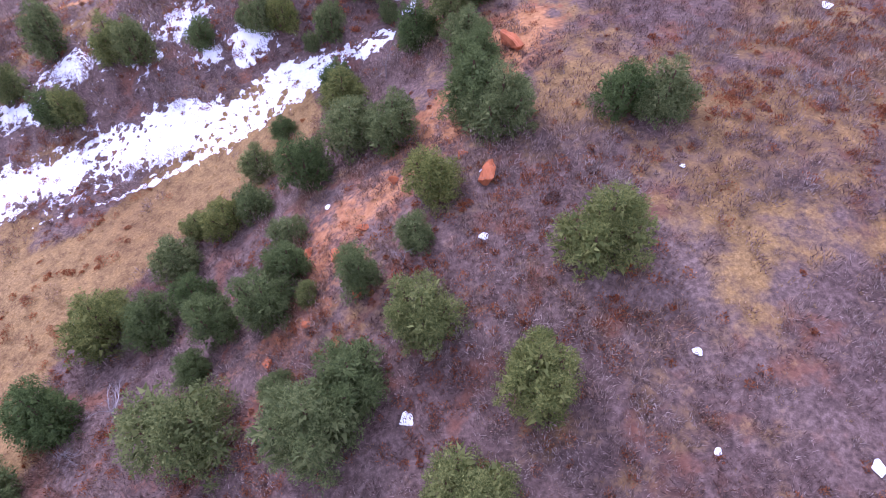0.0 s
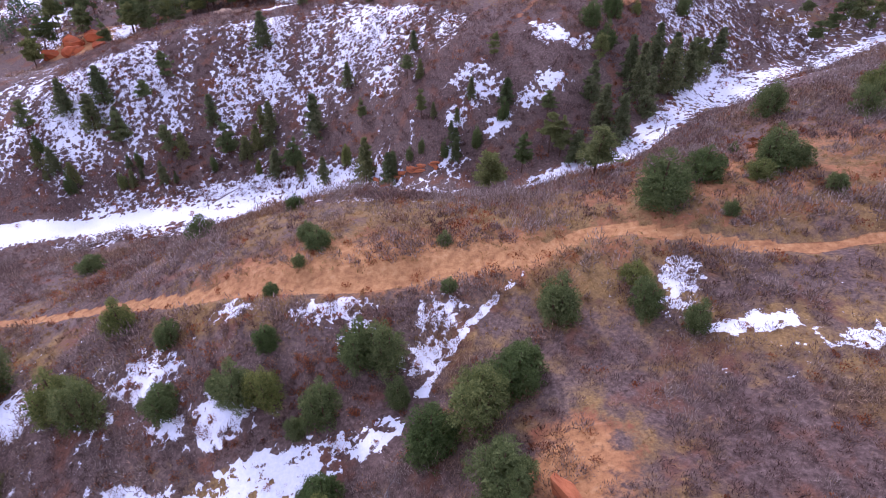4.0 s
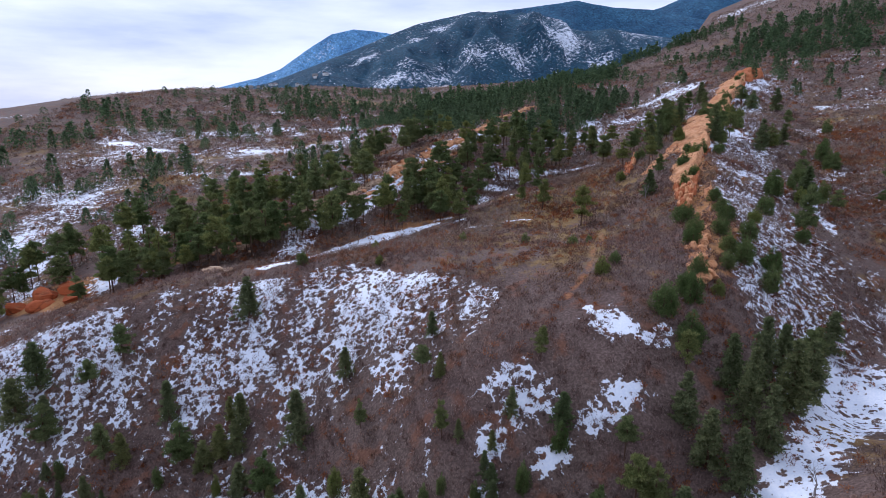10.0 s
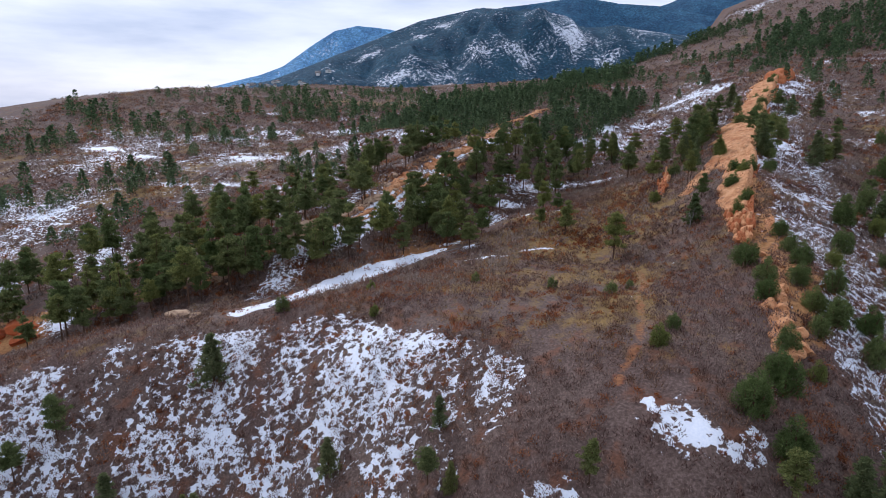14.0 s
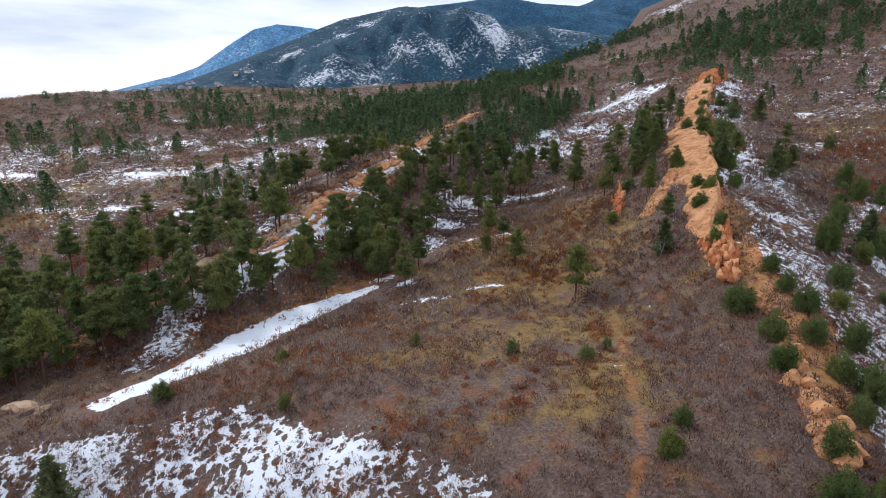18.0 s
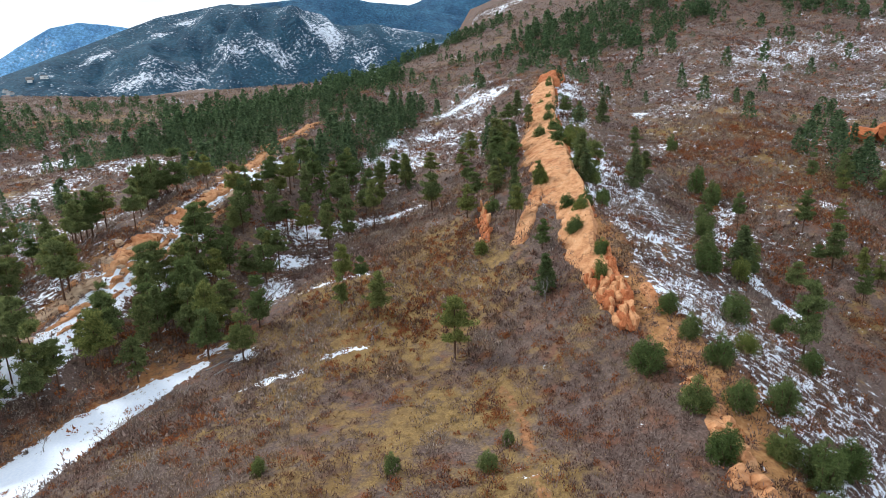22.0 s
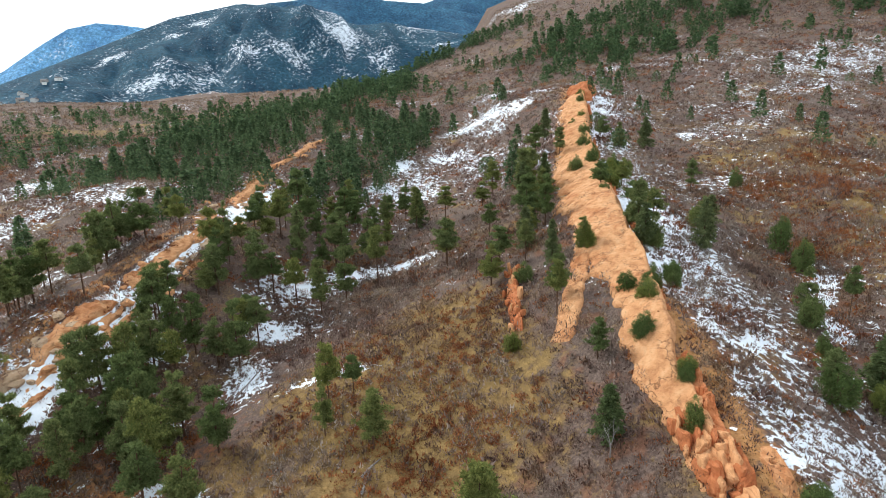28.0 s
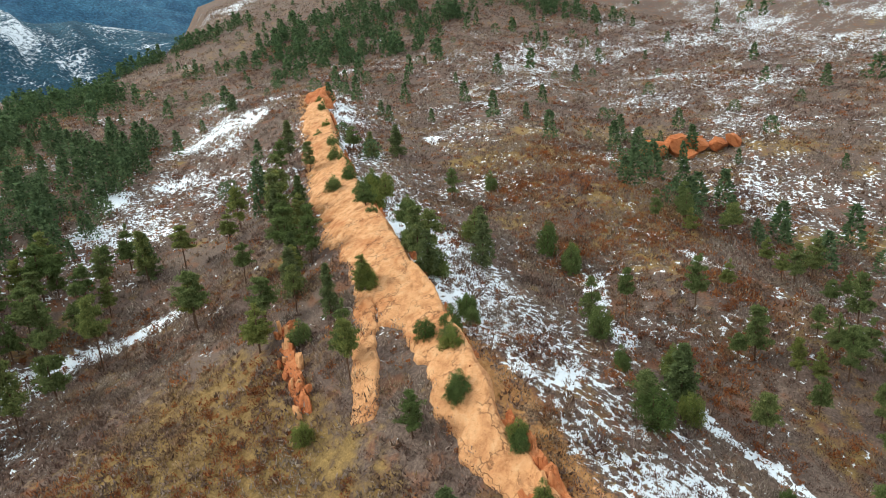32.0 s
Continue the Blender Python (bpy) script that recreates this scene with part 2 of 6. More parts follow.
# forest, and rock on the farther ranges, arrive with haze blue mixed in
def mountain_material(name, forest, rock, snow_cover, scale):
    m = Nodes(name)
    a = m.attribute("cover")
    trees = m.ramp(m.noise(0.2 * scale, 6, 0.75), (0.3, tuple(v * 0.35 for v in forest)), (0.52, forest), (0.72, tuple(v * 1.9 for v in forest)))
    trees = m.mix(1.0, trees, m.ramp(m.noise(0.02 * scale, 5, 0.6), (0.35, (0.7, 0.72, 0.75)), (0.65, (1.25, 1.2, 1.1))), "MULTIPLY")
    stone = m.ramp(m.noise(0.03 * scale, 6, 0.7), (0.3, tuple(v * 0.6 for v in rock)), (0.7, rock))
    c = m.mix(m.step(m.math("ADD", m.noise(0.012 * scale, 6, 0.65), a["Green"]), 0.8, 0.95), trees, stone)
    snow = m.step(m.math("ADD", m.math("ADD", m.math("MULTIPLY", m.noise(0.16 * scale, 6, 0.75, warp=0.4), 0.66), m.math("MULTIPLY", m.noise(0.018 * scale, 5, 0.6), 0.34)), a["Red"]), 1.12 - snow_cover, 1.22 - snow_cover)
    c = m.mix(snow, c, (0.82, 0.86, 0.93))
    m.bump(m.noise(0.05 * scale, 6, 0.7), 1.0, 20.0)
    return m.done(c, 0.95)


GROUND = ground_material()
ROCK = rock_material("orange_sandstone", (0.34, 0.13, 0.05), (0.62, 0.305, 0.14), (0.72, 0.435, 0.235))
REDEARTH = rock_material("red_earth", (0.24, 0.05, 0.02), (0.44, 0.11, 0.035), (0.56, 0.19, 0.07), 2.0)
REDROCK = rock_material("red_sandstone", (0.28, 0.075, 0.03), (0.48, 0.16, 0.06), (0.62, 0.28, 0.13))
PALEROCK = rock_material("pale_sandstone", (0.30, 0.20, 0.13), (0.48, 0.33, 0.21), (0.60, 0.47, 0.34))
PINE = leaf_material("pine_needles", (0.10, 0.125, 0.045), (0.27, 0.295, 0.12), 0.35)
JUNIPER = leaf_material("juniper_foliage", (0.085, 0.115, 0.038), (0.25, 0.285, 0.105), 0.4)
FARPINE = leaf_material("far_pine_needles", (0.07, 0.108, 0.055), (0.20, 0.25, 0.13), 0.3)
FIR = leaf_material("fir_needles", (0.105, 0.125, 0.055), (0.245, 0.26, 0.12))
BARK = bark_material("pine_bark", (0.05, 0.03, 0.02), (0.19, 0.10, 0.06))
GREYWOOD = bark_material("weathered_wood", (0.14, 0.12, 0.11), (0.36, 0.32, 0.30))
TWIG = twig_material("bare_oak_twigs", (0.0, (0.125, 0.093, 0.073)), (0.5, (0.26, 0.206, 0.168)), (1.0, (0.54, 0.455, 0.395)))
DARKTWIG = twig_material("dark_oak_twigs", (0.0, (0.09, 0.056, 0.047)), (0.5, (0.205, 0.14, 0.118)), (1.0, (0.44, 0.345, 0.30)))
RUSSET = twig_material("russet_oak_leaves", (0.0, (0.20, 0.07, 0.03)), (0.6, (0.38, 0.15, 0.062)), (1.0, (0.50, 0.25, 0.115)))
STRAW = twig_material("dry_grass_blades", (0.0, (0.20, 0.125, 0.042)), (0.6, (0.38, 0.265, 0.095)), (1.0, (0.52, 0.395, 0.18)))
SNOW = Nodes("snow").done((0.86, 0.88, 0.92), 0.6)

# ---- the lie of the land: ridge lines, stream beds and brows (x, y, height) ----
LAND = {
    "stream": [(-300, 105, -34), (-180, 125, -22), (-92, 137, -11), (-50, 139, -5), (-36, 137, -2.5), (-22, 131.5, 1), (2, 122, 8), (26, 127, 16),
               (49, 149, 19), (78, 170, 21.5), (110, 185, 26), (145, 205, 31), (185, 225, 37)],
    "gulch": [(86, 195, 31), (92, 225, 39), (99, 255, 44.5), (115, 289, 51), (138, 350, 63), (156, 383, 67.5), (180, 430, 78)],
    "trail_ridge": [(-150, 75, -12), (-85, 95, -2), (-55, 97, 8), (-40, 95, 16), (-20, 84, 24.5), (-4, 82, 26), (21, 88, 30), (50, 97, 34),
                    (95, 120, 38), (150, 145, 46)],
    "bank": [(-60, 118, -2), (-38, 113, 9.5), (-24, 117.5, 12.5), (-12, 115, 14), (-3, 108, 17), (14, 108, 22), (36, 120, 27), (62, 140, 30), (95, 160, 34), (130, 178, 38)],
    "near_slope": [(70, 0, 30), (21, 27, 28.5), (-2, 28, 24), (-14, 28, 17), (-28, 30, 8), (-45, 36, 4), (-80, 45, -3)],
    "near_crest": [(60, 50, 32), (34, 56, 29.5), (14, 49, 27), (9, 55, 25.5), (16, 70, 25.5), (36, 74, 30)],
    "gully": [(-140, 52, -14), (-90, 54, -5), (-60, 50, 1), (-43, 50, 4), (-28, 54, 8), (-13, 60, 16), (0, 66, 22)],
    "wooded_bank": [(-75, 72, 2), (-38, 68, 13), (-24, 70, 20), (-8, 73, 22.5)],
    "behind": [(-150, -120, -20), (-40, -40, 2), (0, -40, 22), (60, -100, 40), (180, -60, 55), (200, 70, 50)],
    "brow": [(-190, 165, -4), (-140, 172, 8), (-96, 177, 18), (-78, 187, 23.5), (-60, 190, 25), (-38, 192, 30), (-15, 176, 32.5), (-5, 171, 31.5),
             (12, 158, 34), (27, 158, 34.5), (33, 170, 37)],
    "snow_slope": [(-110, 158, 3), (-75, 166, 8), (-50, 168, 13), (-24, 158, 18.5), (-6, 147, 26), (13, 142, 27.5), (36, 155, 30)],
    "slope_foot": [(-92, 146, -8), (-55, 151, -2), (-20, 138, 7), (2, 133, 13), (24, 138, 20), (47, 160, 24)],
    "plateau": [(-31, 209, 29.5), (-3, 200, 33.5), (19, 224, 33), (30, 200, 36), (24, 251, 36), (4, 262, 36)],
    "pine_valley": [(-150, 205, 0), (-118, 212, 9), (-95, 215, 15), (-70, 226, 20), (-52, 236, 23), (-38, 248, 25), (-20, 275, 28), (-3, 300, 31),
                    (12, 318, 35), (31, 330, 39), (48, 370, 47), (67, 411, 56), (88, 460, 66)],
    "left_ridge": [(-125, 222, 12), (-95, 226, 20), (-72, 240, 27), (-61, 257, 32), (-47, 300, 42), (-34, 330, 48), (-20, 354, 52), (-8, 405, 56), (14, 441, 62), (34, 490, 68)],
    "behind_ridge": [(-110, 260, 19), (-78, 290, 28), (-62, 335, 37), (-48, 395, 45), (-30, 440, 51)],
    "left_rise": [(-84, 440, 48), (-72, 437, 51), (-50, 418, 52), (-100, 475, 44)],
    "left_low": [(-215, 190, -8), (-170, 235, 8), (-149, 258, 17), (-170, 318, 28), (-145, 390, 37), (-146, 455, 43), (-200, 300, 20)],
    "hogback": [(34, 172, 37.5), (43, 191, 41), (45, 213, 45), (54, 240, 51), (60, 268, 55), (66, 292, 58), (78, 320, 61), (97, 360, 69), (114, 392, 77), (129, 420, 82), (148, 461, 85)],
    "hog_left": [(28, 190, 37.5), (32, 215, 38), (38, 240, 43), (44, 268, 47), (55, 300, 48), (75, 350, 54), (98, 405, 66), (108, 456, 77)],
    "hog_right": [(58, 195, 37), (62, 215, 41), (74, 245, 46), (88, 275, 51), (106, 310, 57), (124, 360, 66), (150, 410, 77)],
    "right_bank": [(108, 215, 41), (114, 241, 47), (133, 282, 58), (150, 320, 64), (172, 350, 69), (190, 385, 76)],
    "right_draw": [(150, 232, 38), (172, 262, 46), (196, 300, 55), (225, 340, 66), (262, 372, 79)],
    "right_hill": [(220, 270, 58), (250, 301, 65), (306, 388, 84), (251, 453, 101), (294, 529, 117), (242, 585, 120), (190, 540, 99), (140, 530, 88), (245, 718, 145)],
    "right_far": [(200, 150, 48), (250, 200, 54), (400, 200, 80), (420, 330, 98), (600, 200, 120), (520, 420, 140), (440, 620, 190), (650, 800, 300), (360, 900, 205),
                  (480, 1150, 270), (800, 500, 230)],
    "middle_far": [(60, 540, 78), (110, 650, 96), (160, 800, 128), (40, 720, 84), (60, 1000, 105), (-60, 620, 62), (-90, 820, 74), (-160, 1100, 80), (230, 1200, 170)],
    "left_hill": [(-300, 330, 22), (-330, 510, 62), (-245, 560, 62), (-305, 655, 75), (-200, 700, 72), (-270, 940, 86), (-430, 620, 60), (-560, 500, 30), (-420, 300, 0)],
    "plain": [(-900, 300, -40), (-900, 900, -20), (-700, 1400, 10), (-500, 0, -50), (-300, -300, -40), (300, -300, 60)],
}


def rbf_kernel(p, q):
    d = p[:, None, :] - q[None, :, :]
    return np.sqrt((d * d).sum(-1) + 36.0)


def lay_land():
    """Weights of a smooth surface through the feature lines, which are first divided into short steps."""
    pts = []
    for line in LAND.values():
        for a, b in zip(line, line[1:]):
            a, b = np.array(a, float), np.array(b, float)
            n = max(1, int(np.hypot(*(b - a)[:2]) / 28)) if np.hypot(*(b - a)[:2]) < 90 else 1
            pts += [a + (b - a) * k / n for k in range(n)]
        pts.append(np.array(line[-1], float))
    pts = np.array(pts)
    q = pts[:, :2] / 1.0
    n = len(q)
    side = np.c_[np.ones(n), q / 100]
    m = np.block([[-rbf_kernel(q, q) + 1.2 * np.eye(n), side], [side.T, np.zeros((3, 3))]])
    w = np.linalg.solve(m, np.r_[pts[:, 2], 0, 0, 0])
    return q, w


LAND_Q, LAND_W = lay_land()


def smooth_land(x, y):
    x, y = np.atleast_1d(np.asarray(x, float)), np.atleast_1d(np.asarray(y, float))
    out = np.empty(x.shape)
    flat = np.c_[x.ravel(), y.ravel()]
    res = np.empty(len(flat))
    n = len(LAND_Q)
    for k in range(0, len(flat), 4000):
        p = flat[k:k + 4000]
        res[k:k + 4000] = -rbf_kernel(p, LAND_Q) @ LAND_W[:n] + LAND_W[n] + p / 100 @ LAND_W[n + 1:]
    out[...] = res.reshape(x.shape)
    crest = np.interp(x, [-300, -91, 4, 60, 78, 104, 136, 168, 207, 250, 285, 400], [1400, 1180, 870, 735, 668, 670, 700, 723, 765, 830, 905, 1300])
    out = out - 0.35 * np.clip(y - crest - 8, 0, 300)
    far = np.clip((np.hypot(x, y - 300) - 900) / 700, 0, 1)
    far = far * far * (3 - 2 * far)
    return out * (1 - far) + far * (-40 + np.clip(x + 300, 0, 900) * 0.2)


# ---- noise and helpers for fields on the plan ----
def hashed(i, j, seed):
    h = (i.astype(np.int64) * 374761393 + j.astype(np.int64) * 668265263 + seed * 974711) & 0xFFFFFFFF
    h = ((h ^ (h >> 13)) * 1274126177) & 0xFFFFFFFF
    return ((h ^ (h >> 16)) & 0xFFFF) / 65535.0


def value_noise(x, y, seed=0):
    i, j = np.floor(x), np.floor(y)
    u, v = x - i, y - j
    u, v = u * u * (3 - 2 * u), v * v * (3 - 2 * v)
    a, b, c, d = hashed(i, j, seed), hashed(i + 1, j, seed), hashed(i, j + 1, seed), hashed(i + 1, j + 1, seed)
    return (a * (1 - u) + b * u) * (1 - v) + (c * (1 - u) + d * u) * v


def fbm(x, y, size, octaves=4, seed=0, gain=0.5):
    out, amp, tot = 0.0, 1.0, 0.0
    for k in range(octaves):
        out = out + amp * value_noise(x / size + 17.3 * k, y / size - 9.1 * k, seed + k)
        tot += amp
        amp *= gain
        size *= 0.5
    return out / tot


def from_line(x, y, line):
    """Distance in plan to a line of points, and how far along it (0 to 1) the nearest place lies."""
    best, along, n = np.full(np.shape(x), 1e9), np.zeros(np.shape(x)), len(line) - 1
    for k, (a, b) in enumerate(zip(line, line[1:])):
        ax, ay, dx, dy = a[0], a[1], b[0] - a[0], b[1] - a[1]
        t = np.clip(((x - ax) * dx + (y - ay) * dy) / (dx * dx + dy * dy), 0, 1)
        d = np.hypot(x - ax - t * dx, y - ay - t * dy)
        near = d < best
        best, along = np.where(near, d, best), np.where(near, (k + t) / n, along)
    return best, along


def band(v, inner, outer):
    """1 up to inner, falling smoothly to 0 at outer."""
    t = np.clip((outer - v) / (outer - inner), 0, 1)
    return t * t * (3 - 2 * t)


def spot(x, y, cx, cy, rx, ry=None, turn=0.0):
    ry = ry or rx
    c, s = math.cos(radians(turn)), math.sin(radians(turn))
    u, v = ((x - cx) * c + (y - cy) * s) / rx, (-(x - cx) * s + (y - cy) * c) / ry
    return np.exp(-(u * u + v * v))


TRAIL = [(-240, 150), (-190, 138), (-150, 122), (-110, 104), (-75, 92), (-49, 84), (-36, 80), (-26, 78), (-16, 77), (-6, 78.5), (5, 80), (11, 83.5), (16, 83.5), (21, 82), (27, 79.5), (33, 78.5), (48, 80), (75, 84), (105, 92), (140, 104), (190, 112), (260, 132)]
FOOTPATH = [(7, 160), (12, 170), (14, 178), (15.5, 187), (20, 200), (21, 210)]
STRIP = [(-60, 199), (-54, 207), (-49, 217), (-45, 228), (-38, 239), (-30, 246), (-24, 249)]
SNOW_TRACKS = [[(-5, 65), (-2, 70), (2, 75), (6, 79.5)], [(-52, 44), (-38, 49), (-27, 54)], [(28, 80), (36, 79)]]
DRIFT = [(-110, 45), (-75, 47), (-57, 50), (-44, 54.5), (-36, 56.5), (-28, 56), (-19, 59), (-8, 62)]
SNOW_CHUTES = [[(-57, 179), (-53.5, 174), (-48.5, 169), (-44, 163)], [(-36, 178), (-33, 171), (-31, 163)], [(-20, 172), (-23, 165), (-25, 158)], [(-86, 175), (-80, 168), (-76, 163)], [(-30, 156), (-29, 149), (-27, 142)], [(-15, 156), (-15, 148), (-14, 140)],
               [(-10, 163), (-9, 166), (-8, 170)], [(10, 156), (13, 152.5), (19, 149.5)], [(19, 149.5), (21, 152)]]
GULCH_SNOW = [[(150, 366), (145, 357), (140, 347)], [(118, 292), (112, 285), (102, 276)], [(104, 262), (101, 257), (90, 246), (85, 240), (78, 229.5), (76, 221), (75, 211), (74, 203)], [(124, 250), (119, 240)], [(160, 225), (126, 224)]]
PATCHES = [(-54, 69, 5, 3), (-35, 70, 4, 2.5), (-25, 65, 3, 2.5), (20, 76, 2.2, 3.2), (25, 69, 4, 1.2), (34, 66, 4.5, 1.2), (-27, 76, 2.6, 2), (-16, 75, 4.5, 2.2), (-12, 71, 2.5, 2), (-4, 73, 2.5, 2.5), (-5, 69, 2, 2), (-37, 71, 2, 2), (-31, 65, 2, 2), (-60, 62, 6, 3), (12.9, 152.5, 3.5, 3), (13.2, 141.5, 3.2, 1.6), (9, 139.5, 2.4, 1.4), (-3.5, 146, 4.5, 2.2), (0, 142.5, 4.2, 2.4), (-5, 139.5, 2.2, 2.2), (3.5, 137, 2.6, 1.4), (65, 235, 4, 1.5), (-4, 300, 7, 5), (3, 318, 11, 5), (17, 322, 11, 3.5), (33, 320, 8, 3), (-9, 281, 4, 9), (6, 267, 7, 2.2), (-22, 272, 3, 2), (-32, 306, 6, 10), (-38, 287, 8, 6), (-27, 292, 5, 3),
           (-15, 247, 3, 2), (2, 236, 5, 1), (-10, 233, 5, 1.2), (58, 236, 2.5, 3), (49.5, 213.5, 2, 2), (62, 233, 3, 1.5), (1, 324, 5, 3), (-28, 246, 3, 2), (-21, 254, 3, 2)]


HILL_SNOW = [(112, 436, 9, 16, -30), (97, 423, 10, 14, -30), (70, 410, 12, 12, 0), (36, 382, 9, 12, -30), (120, 492, 14, 20, 0), (47, 408, 8, 14, -20), (134, 460, 12, 14, 0), (-93, 383, 10, 14, 0), (-134, 458, 14, 18, 0), (-100, 464, 14, 18, 0), (-92, 355, 10, 16, 0), (-87, 400, 14, 24, 0), (-120, 475, 26, 30, 0), (-148, 334, 12, 5, 0), (-126, 334, 10, 4, 0), (-142, 387, 14, 8, 0), (-148, 470, 22, 14, 0), (-192, 388, 16, 7, 0), (-152, 240, 8, 14, 0), (-172, 255, 14, 20, 0), (-145, 222, 6, 10, 0), (-118, 222, 6, 8, 0), (-98, 326, 9, 6, 0), (-225, 404, 20, 8, 0)]
RUSSET_SPOTS = [(128, 262, 9), (136, 286, 10), (118, 275, 7), (112, 265, 10), (110, 237, 8), (96, 228, 8), (27, 262, 5), (-29, 199, 7), (-42, 186, 7), (-23, 225, 5), (-3, 181, 6), (-17, 176, 6), (1, 13, 5), (2, 24, 4), (5, 31, 4), (-9, 21, 4), (10, 20, 4), (-30, 68, 8), (-12, 66, 7), (36, 214, 5), (20, 106, 6), (28, 150, 8), (50, 165, 8), (-60, 96, 8), (-100, 330, 14), (125, 300, 8), (160, 300, 10), (190, 345, 9), (240, 330, 10), (150, 250, 9), (-140, 300, 16), (-90, 270, 10), (-70, 300, 8), (30, 135, 8)]
GOLD = [(61, 231, 3, 5), (115, 247, 9, 9), (32, 275, 12, 14), (141, 318, 20, 15), (10, 266, 14, 14), (16, 184, 5, 8), (-15, 197, 10, 5), (12, 206, 9, 8), (10, 255, 8, 10), (14, 235, 10, 8), (8, 178, 5, 5), (20, 24, 2.5, 8), (15, 32, 2, 5), (10.5, 40, 2, 6), (30, 38, 6, 3), (-20, 285, 10, 12), (130, 270, 18, 18), (170, 330, 25, 18), (3, 240, 20, 14), (-10, 215, 14, 10), (60, 600, 60, 30), (-120, 640, 70, 40), (-60, 700, 60, 40)]
RED_BANK = [(-22, 10), (-15, 19), (-10, 31), (-4, 39.5), (3, 47), (8, 55)]
FIELD = [(-43, 16), (-46, 27), (-41, 36), (-33, 44), (-22, 53)]
CELL = 1.6


def bushes(i, j):
    """The bush of a square of the plan: its place and its half width."""
    return (i + 0.12 + 0.76 * hashed(i, j, 201)) * CELL, (j + 0.12 + 0.76 * hashed(i, j, 202)) * CELL, CELL * (0.34 + 0.36 * hashed(i, j, 203))


def gap(x, y):
    """How far it is to the nearest bush, in its half widths."""
    i, j = np.floor(x / CELL), np.floor(y / CELL)
    best = np.full(np.shape(x), 9.0)
    for di in (-1, 0, 1):
        for dj in (-1, 0, 1):
            bx, by, r = bushes(i + di, j + dj)
            best = np.minimum(best, np.hypot(x - bx, y - by) / r)
    return best


def land(x, y):
    """Height of the ground, with its small relief."""
    x, y = np.atleast_1d(np.asarray(x, float)), np.atleast_1d(np.asarray(y, float))
    z = smooth_land(x, y)
    far = np.clip(np.hypot(x - 20, y - 180) / 500, 0.4, 3)
    z = z + (fbm(x, y, 16.0, 4, 3) - 0.5) * 2.2 * far + (fbm(x, y, 3.2, 2, 11) - 0.5) * 0.5
    d, _ = from_line(x, y, TRAIL)
    return z - 0.45 * band(d, 0.8, 2.0)


def cover(x, y):
    """How much snow, dry grass and bare red soil there is."""
    st, along = from_line(x, y, LAND["stream"])
    tr, _ = from_line(x, y, TRAIL)
    fp, _ = from_line(x, y, FOOTPATH)
    hb, hba = from_line(x, y, LAND["hogback"])
    lr, _ = from_line(x, y, LAND["left_ridge"])
    sp, spa = from_line(x, y, STRIP)
    gl, gla = from_line(x, y, DRIFT)
    brow_y = np.interp(x, [p[0] for p in LAND["brow"]], [p[1] for p in LAND["brow"]])
    foot_y = np.interp(x, [p[0] for p in LAND["stream"]], [p[1] for p in LAND["stream"]])
    rise = (y - foot_y) / np.maximum(brow_y - foot_y, 8)
    slope = band(np.abs(rise - 0.55), 0.40, 0.50) * band(np.abs(x + 48), 78, 105)
    hog_x = np.interp(y, [p[1] for p in LAND["hogback"]], [p[0] for p in LAND["hogback"]])
    ridge_x = np.interp(y, [p[1] for p in LAND["left_ridge"][2:]], [p[0] for p in LAND["left_ridge"][2:]])
    right = band(hog_x - x, -6, 2) * band(y, 420, 560) * band(150 - y, 0, 18)
    drift = fbm(x, y, 26.0, 3, 41) - 0.5
    snow = 0.27 + 0.06 * band(330 - y, 0, 60) + 0.55 * drift - 0.25 * spot(x, y, 2, 225, 42, 55)
    chute = fbm(x + 0.1 * (y - 150) + 5 * drift, y * 0.13, 5.0, 3, 131) - 0.5
    west = band(x, -8, 2)
    on_slope = 0.47 + 0.75 * drift + 0.5 * chute + 0.34 * np.clip(rise - 0.45, -0.3, 0.5)
    on_slope = on_slope * west + (0.20 + 0.3 * drift) * (1 - west)
    snow = np.where(slope > 0.02, snow * (1 - slope) + slope * on_slope, snow)
    for line in SNOW_CHUTES:
        snow = np.maximum(snow, 0.72 * band(from_line(x, y, line)[0] + 3 * drift, 0.4, 2.0))
    snow = np.maximum(snow, (0.58 + 0.7 * drift) * right * band(x - hog_x, 18, 40) + 0.06 * right * band(x - hog_x, 14, 26))
    snow = np.maximum(snow, (0.40 + 0.5 * drift) * right)
    snow = np.maximum(snow, (0.37 + 0.55 * drift) * band(y, 520, 640) * band(300 - y, 0, 50) * band(90 - x, 0, 40) * band(x, 230, 300))
    snow = np.maximum(snow, (0.39 + 0.7 * drift) * band(x, -60, 0) * band(250 - y, 0, 60))
    for cx, cy, rx, ry, turn in HILL_SNOW:
        snow = np.maximum(snow, (0.74 + 0.7 * drift) * spot(x, y, cx, cy, rx * 1.25, ry * 1.2, turn))
    snow = np.maximum(snow, (0.95 - 0.25 * band(10 - x, -20, 0)) * band(st + 6 * drift, 0.8 + 1.6 * band(30 - x, 0, 20), 5.5 + 2.0 * band(30 - x, 0, 20)) * band(-130 - x, 0, 40) * band(x, 100, 150) * (1 - 0.55 * spot(x, y, 4, 118, 13, 8)))
    snow = np.maximum(snow, (0.72 + drift) * band(st, 6, 18) * band(np.abs(x + 55), 32, 50))
    for line in GULCH_SNOW:
        snow = np.maximum(snow, 0.72 * band(from_line(x, y, line)[0] + 9 * (fbm(x, y, 8.0, 2, 55) - 0.4), 0.6, 3.2))
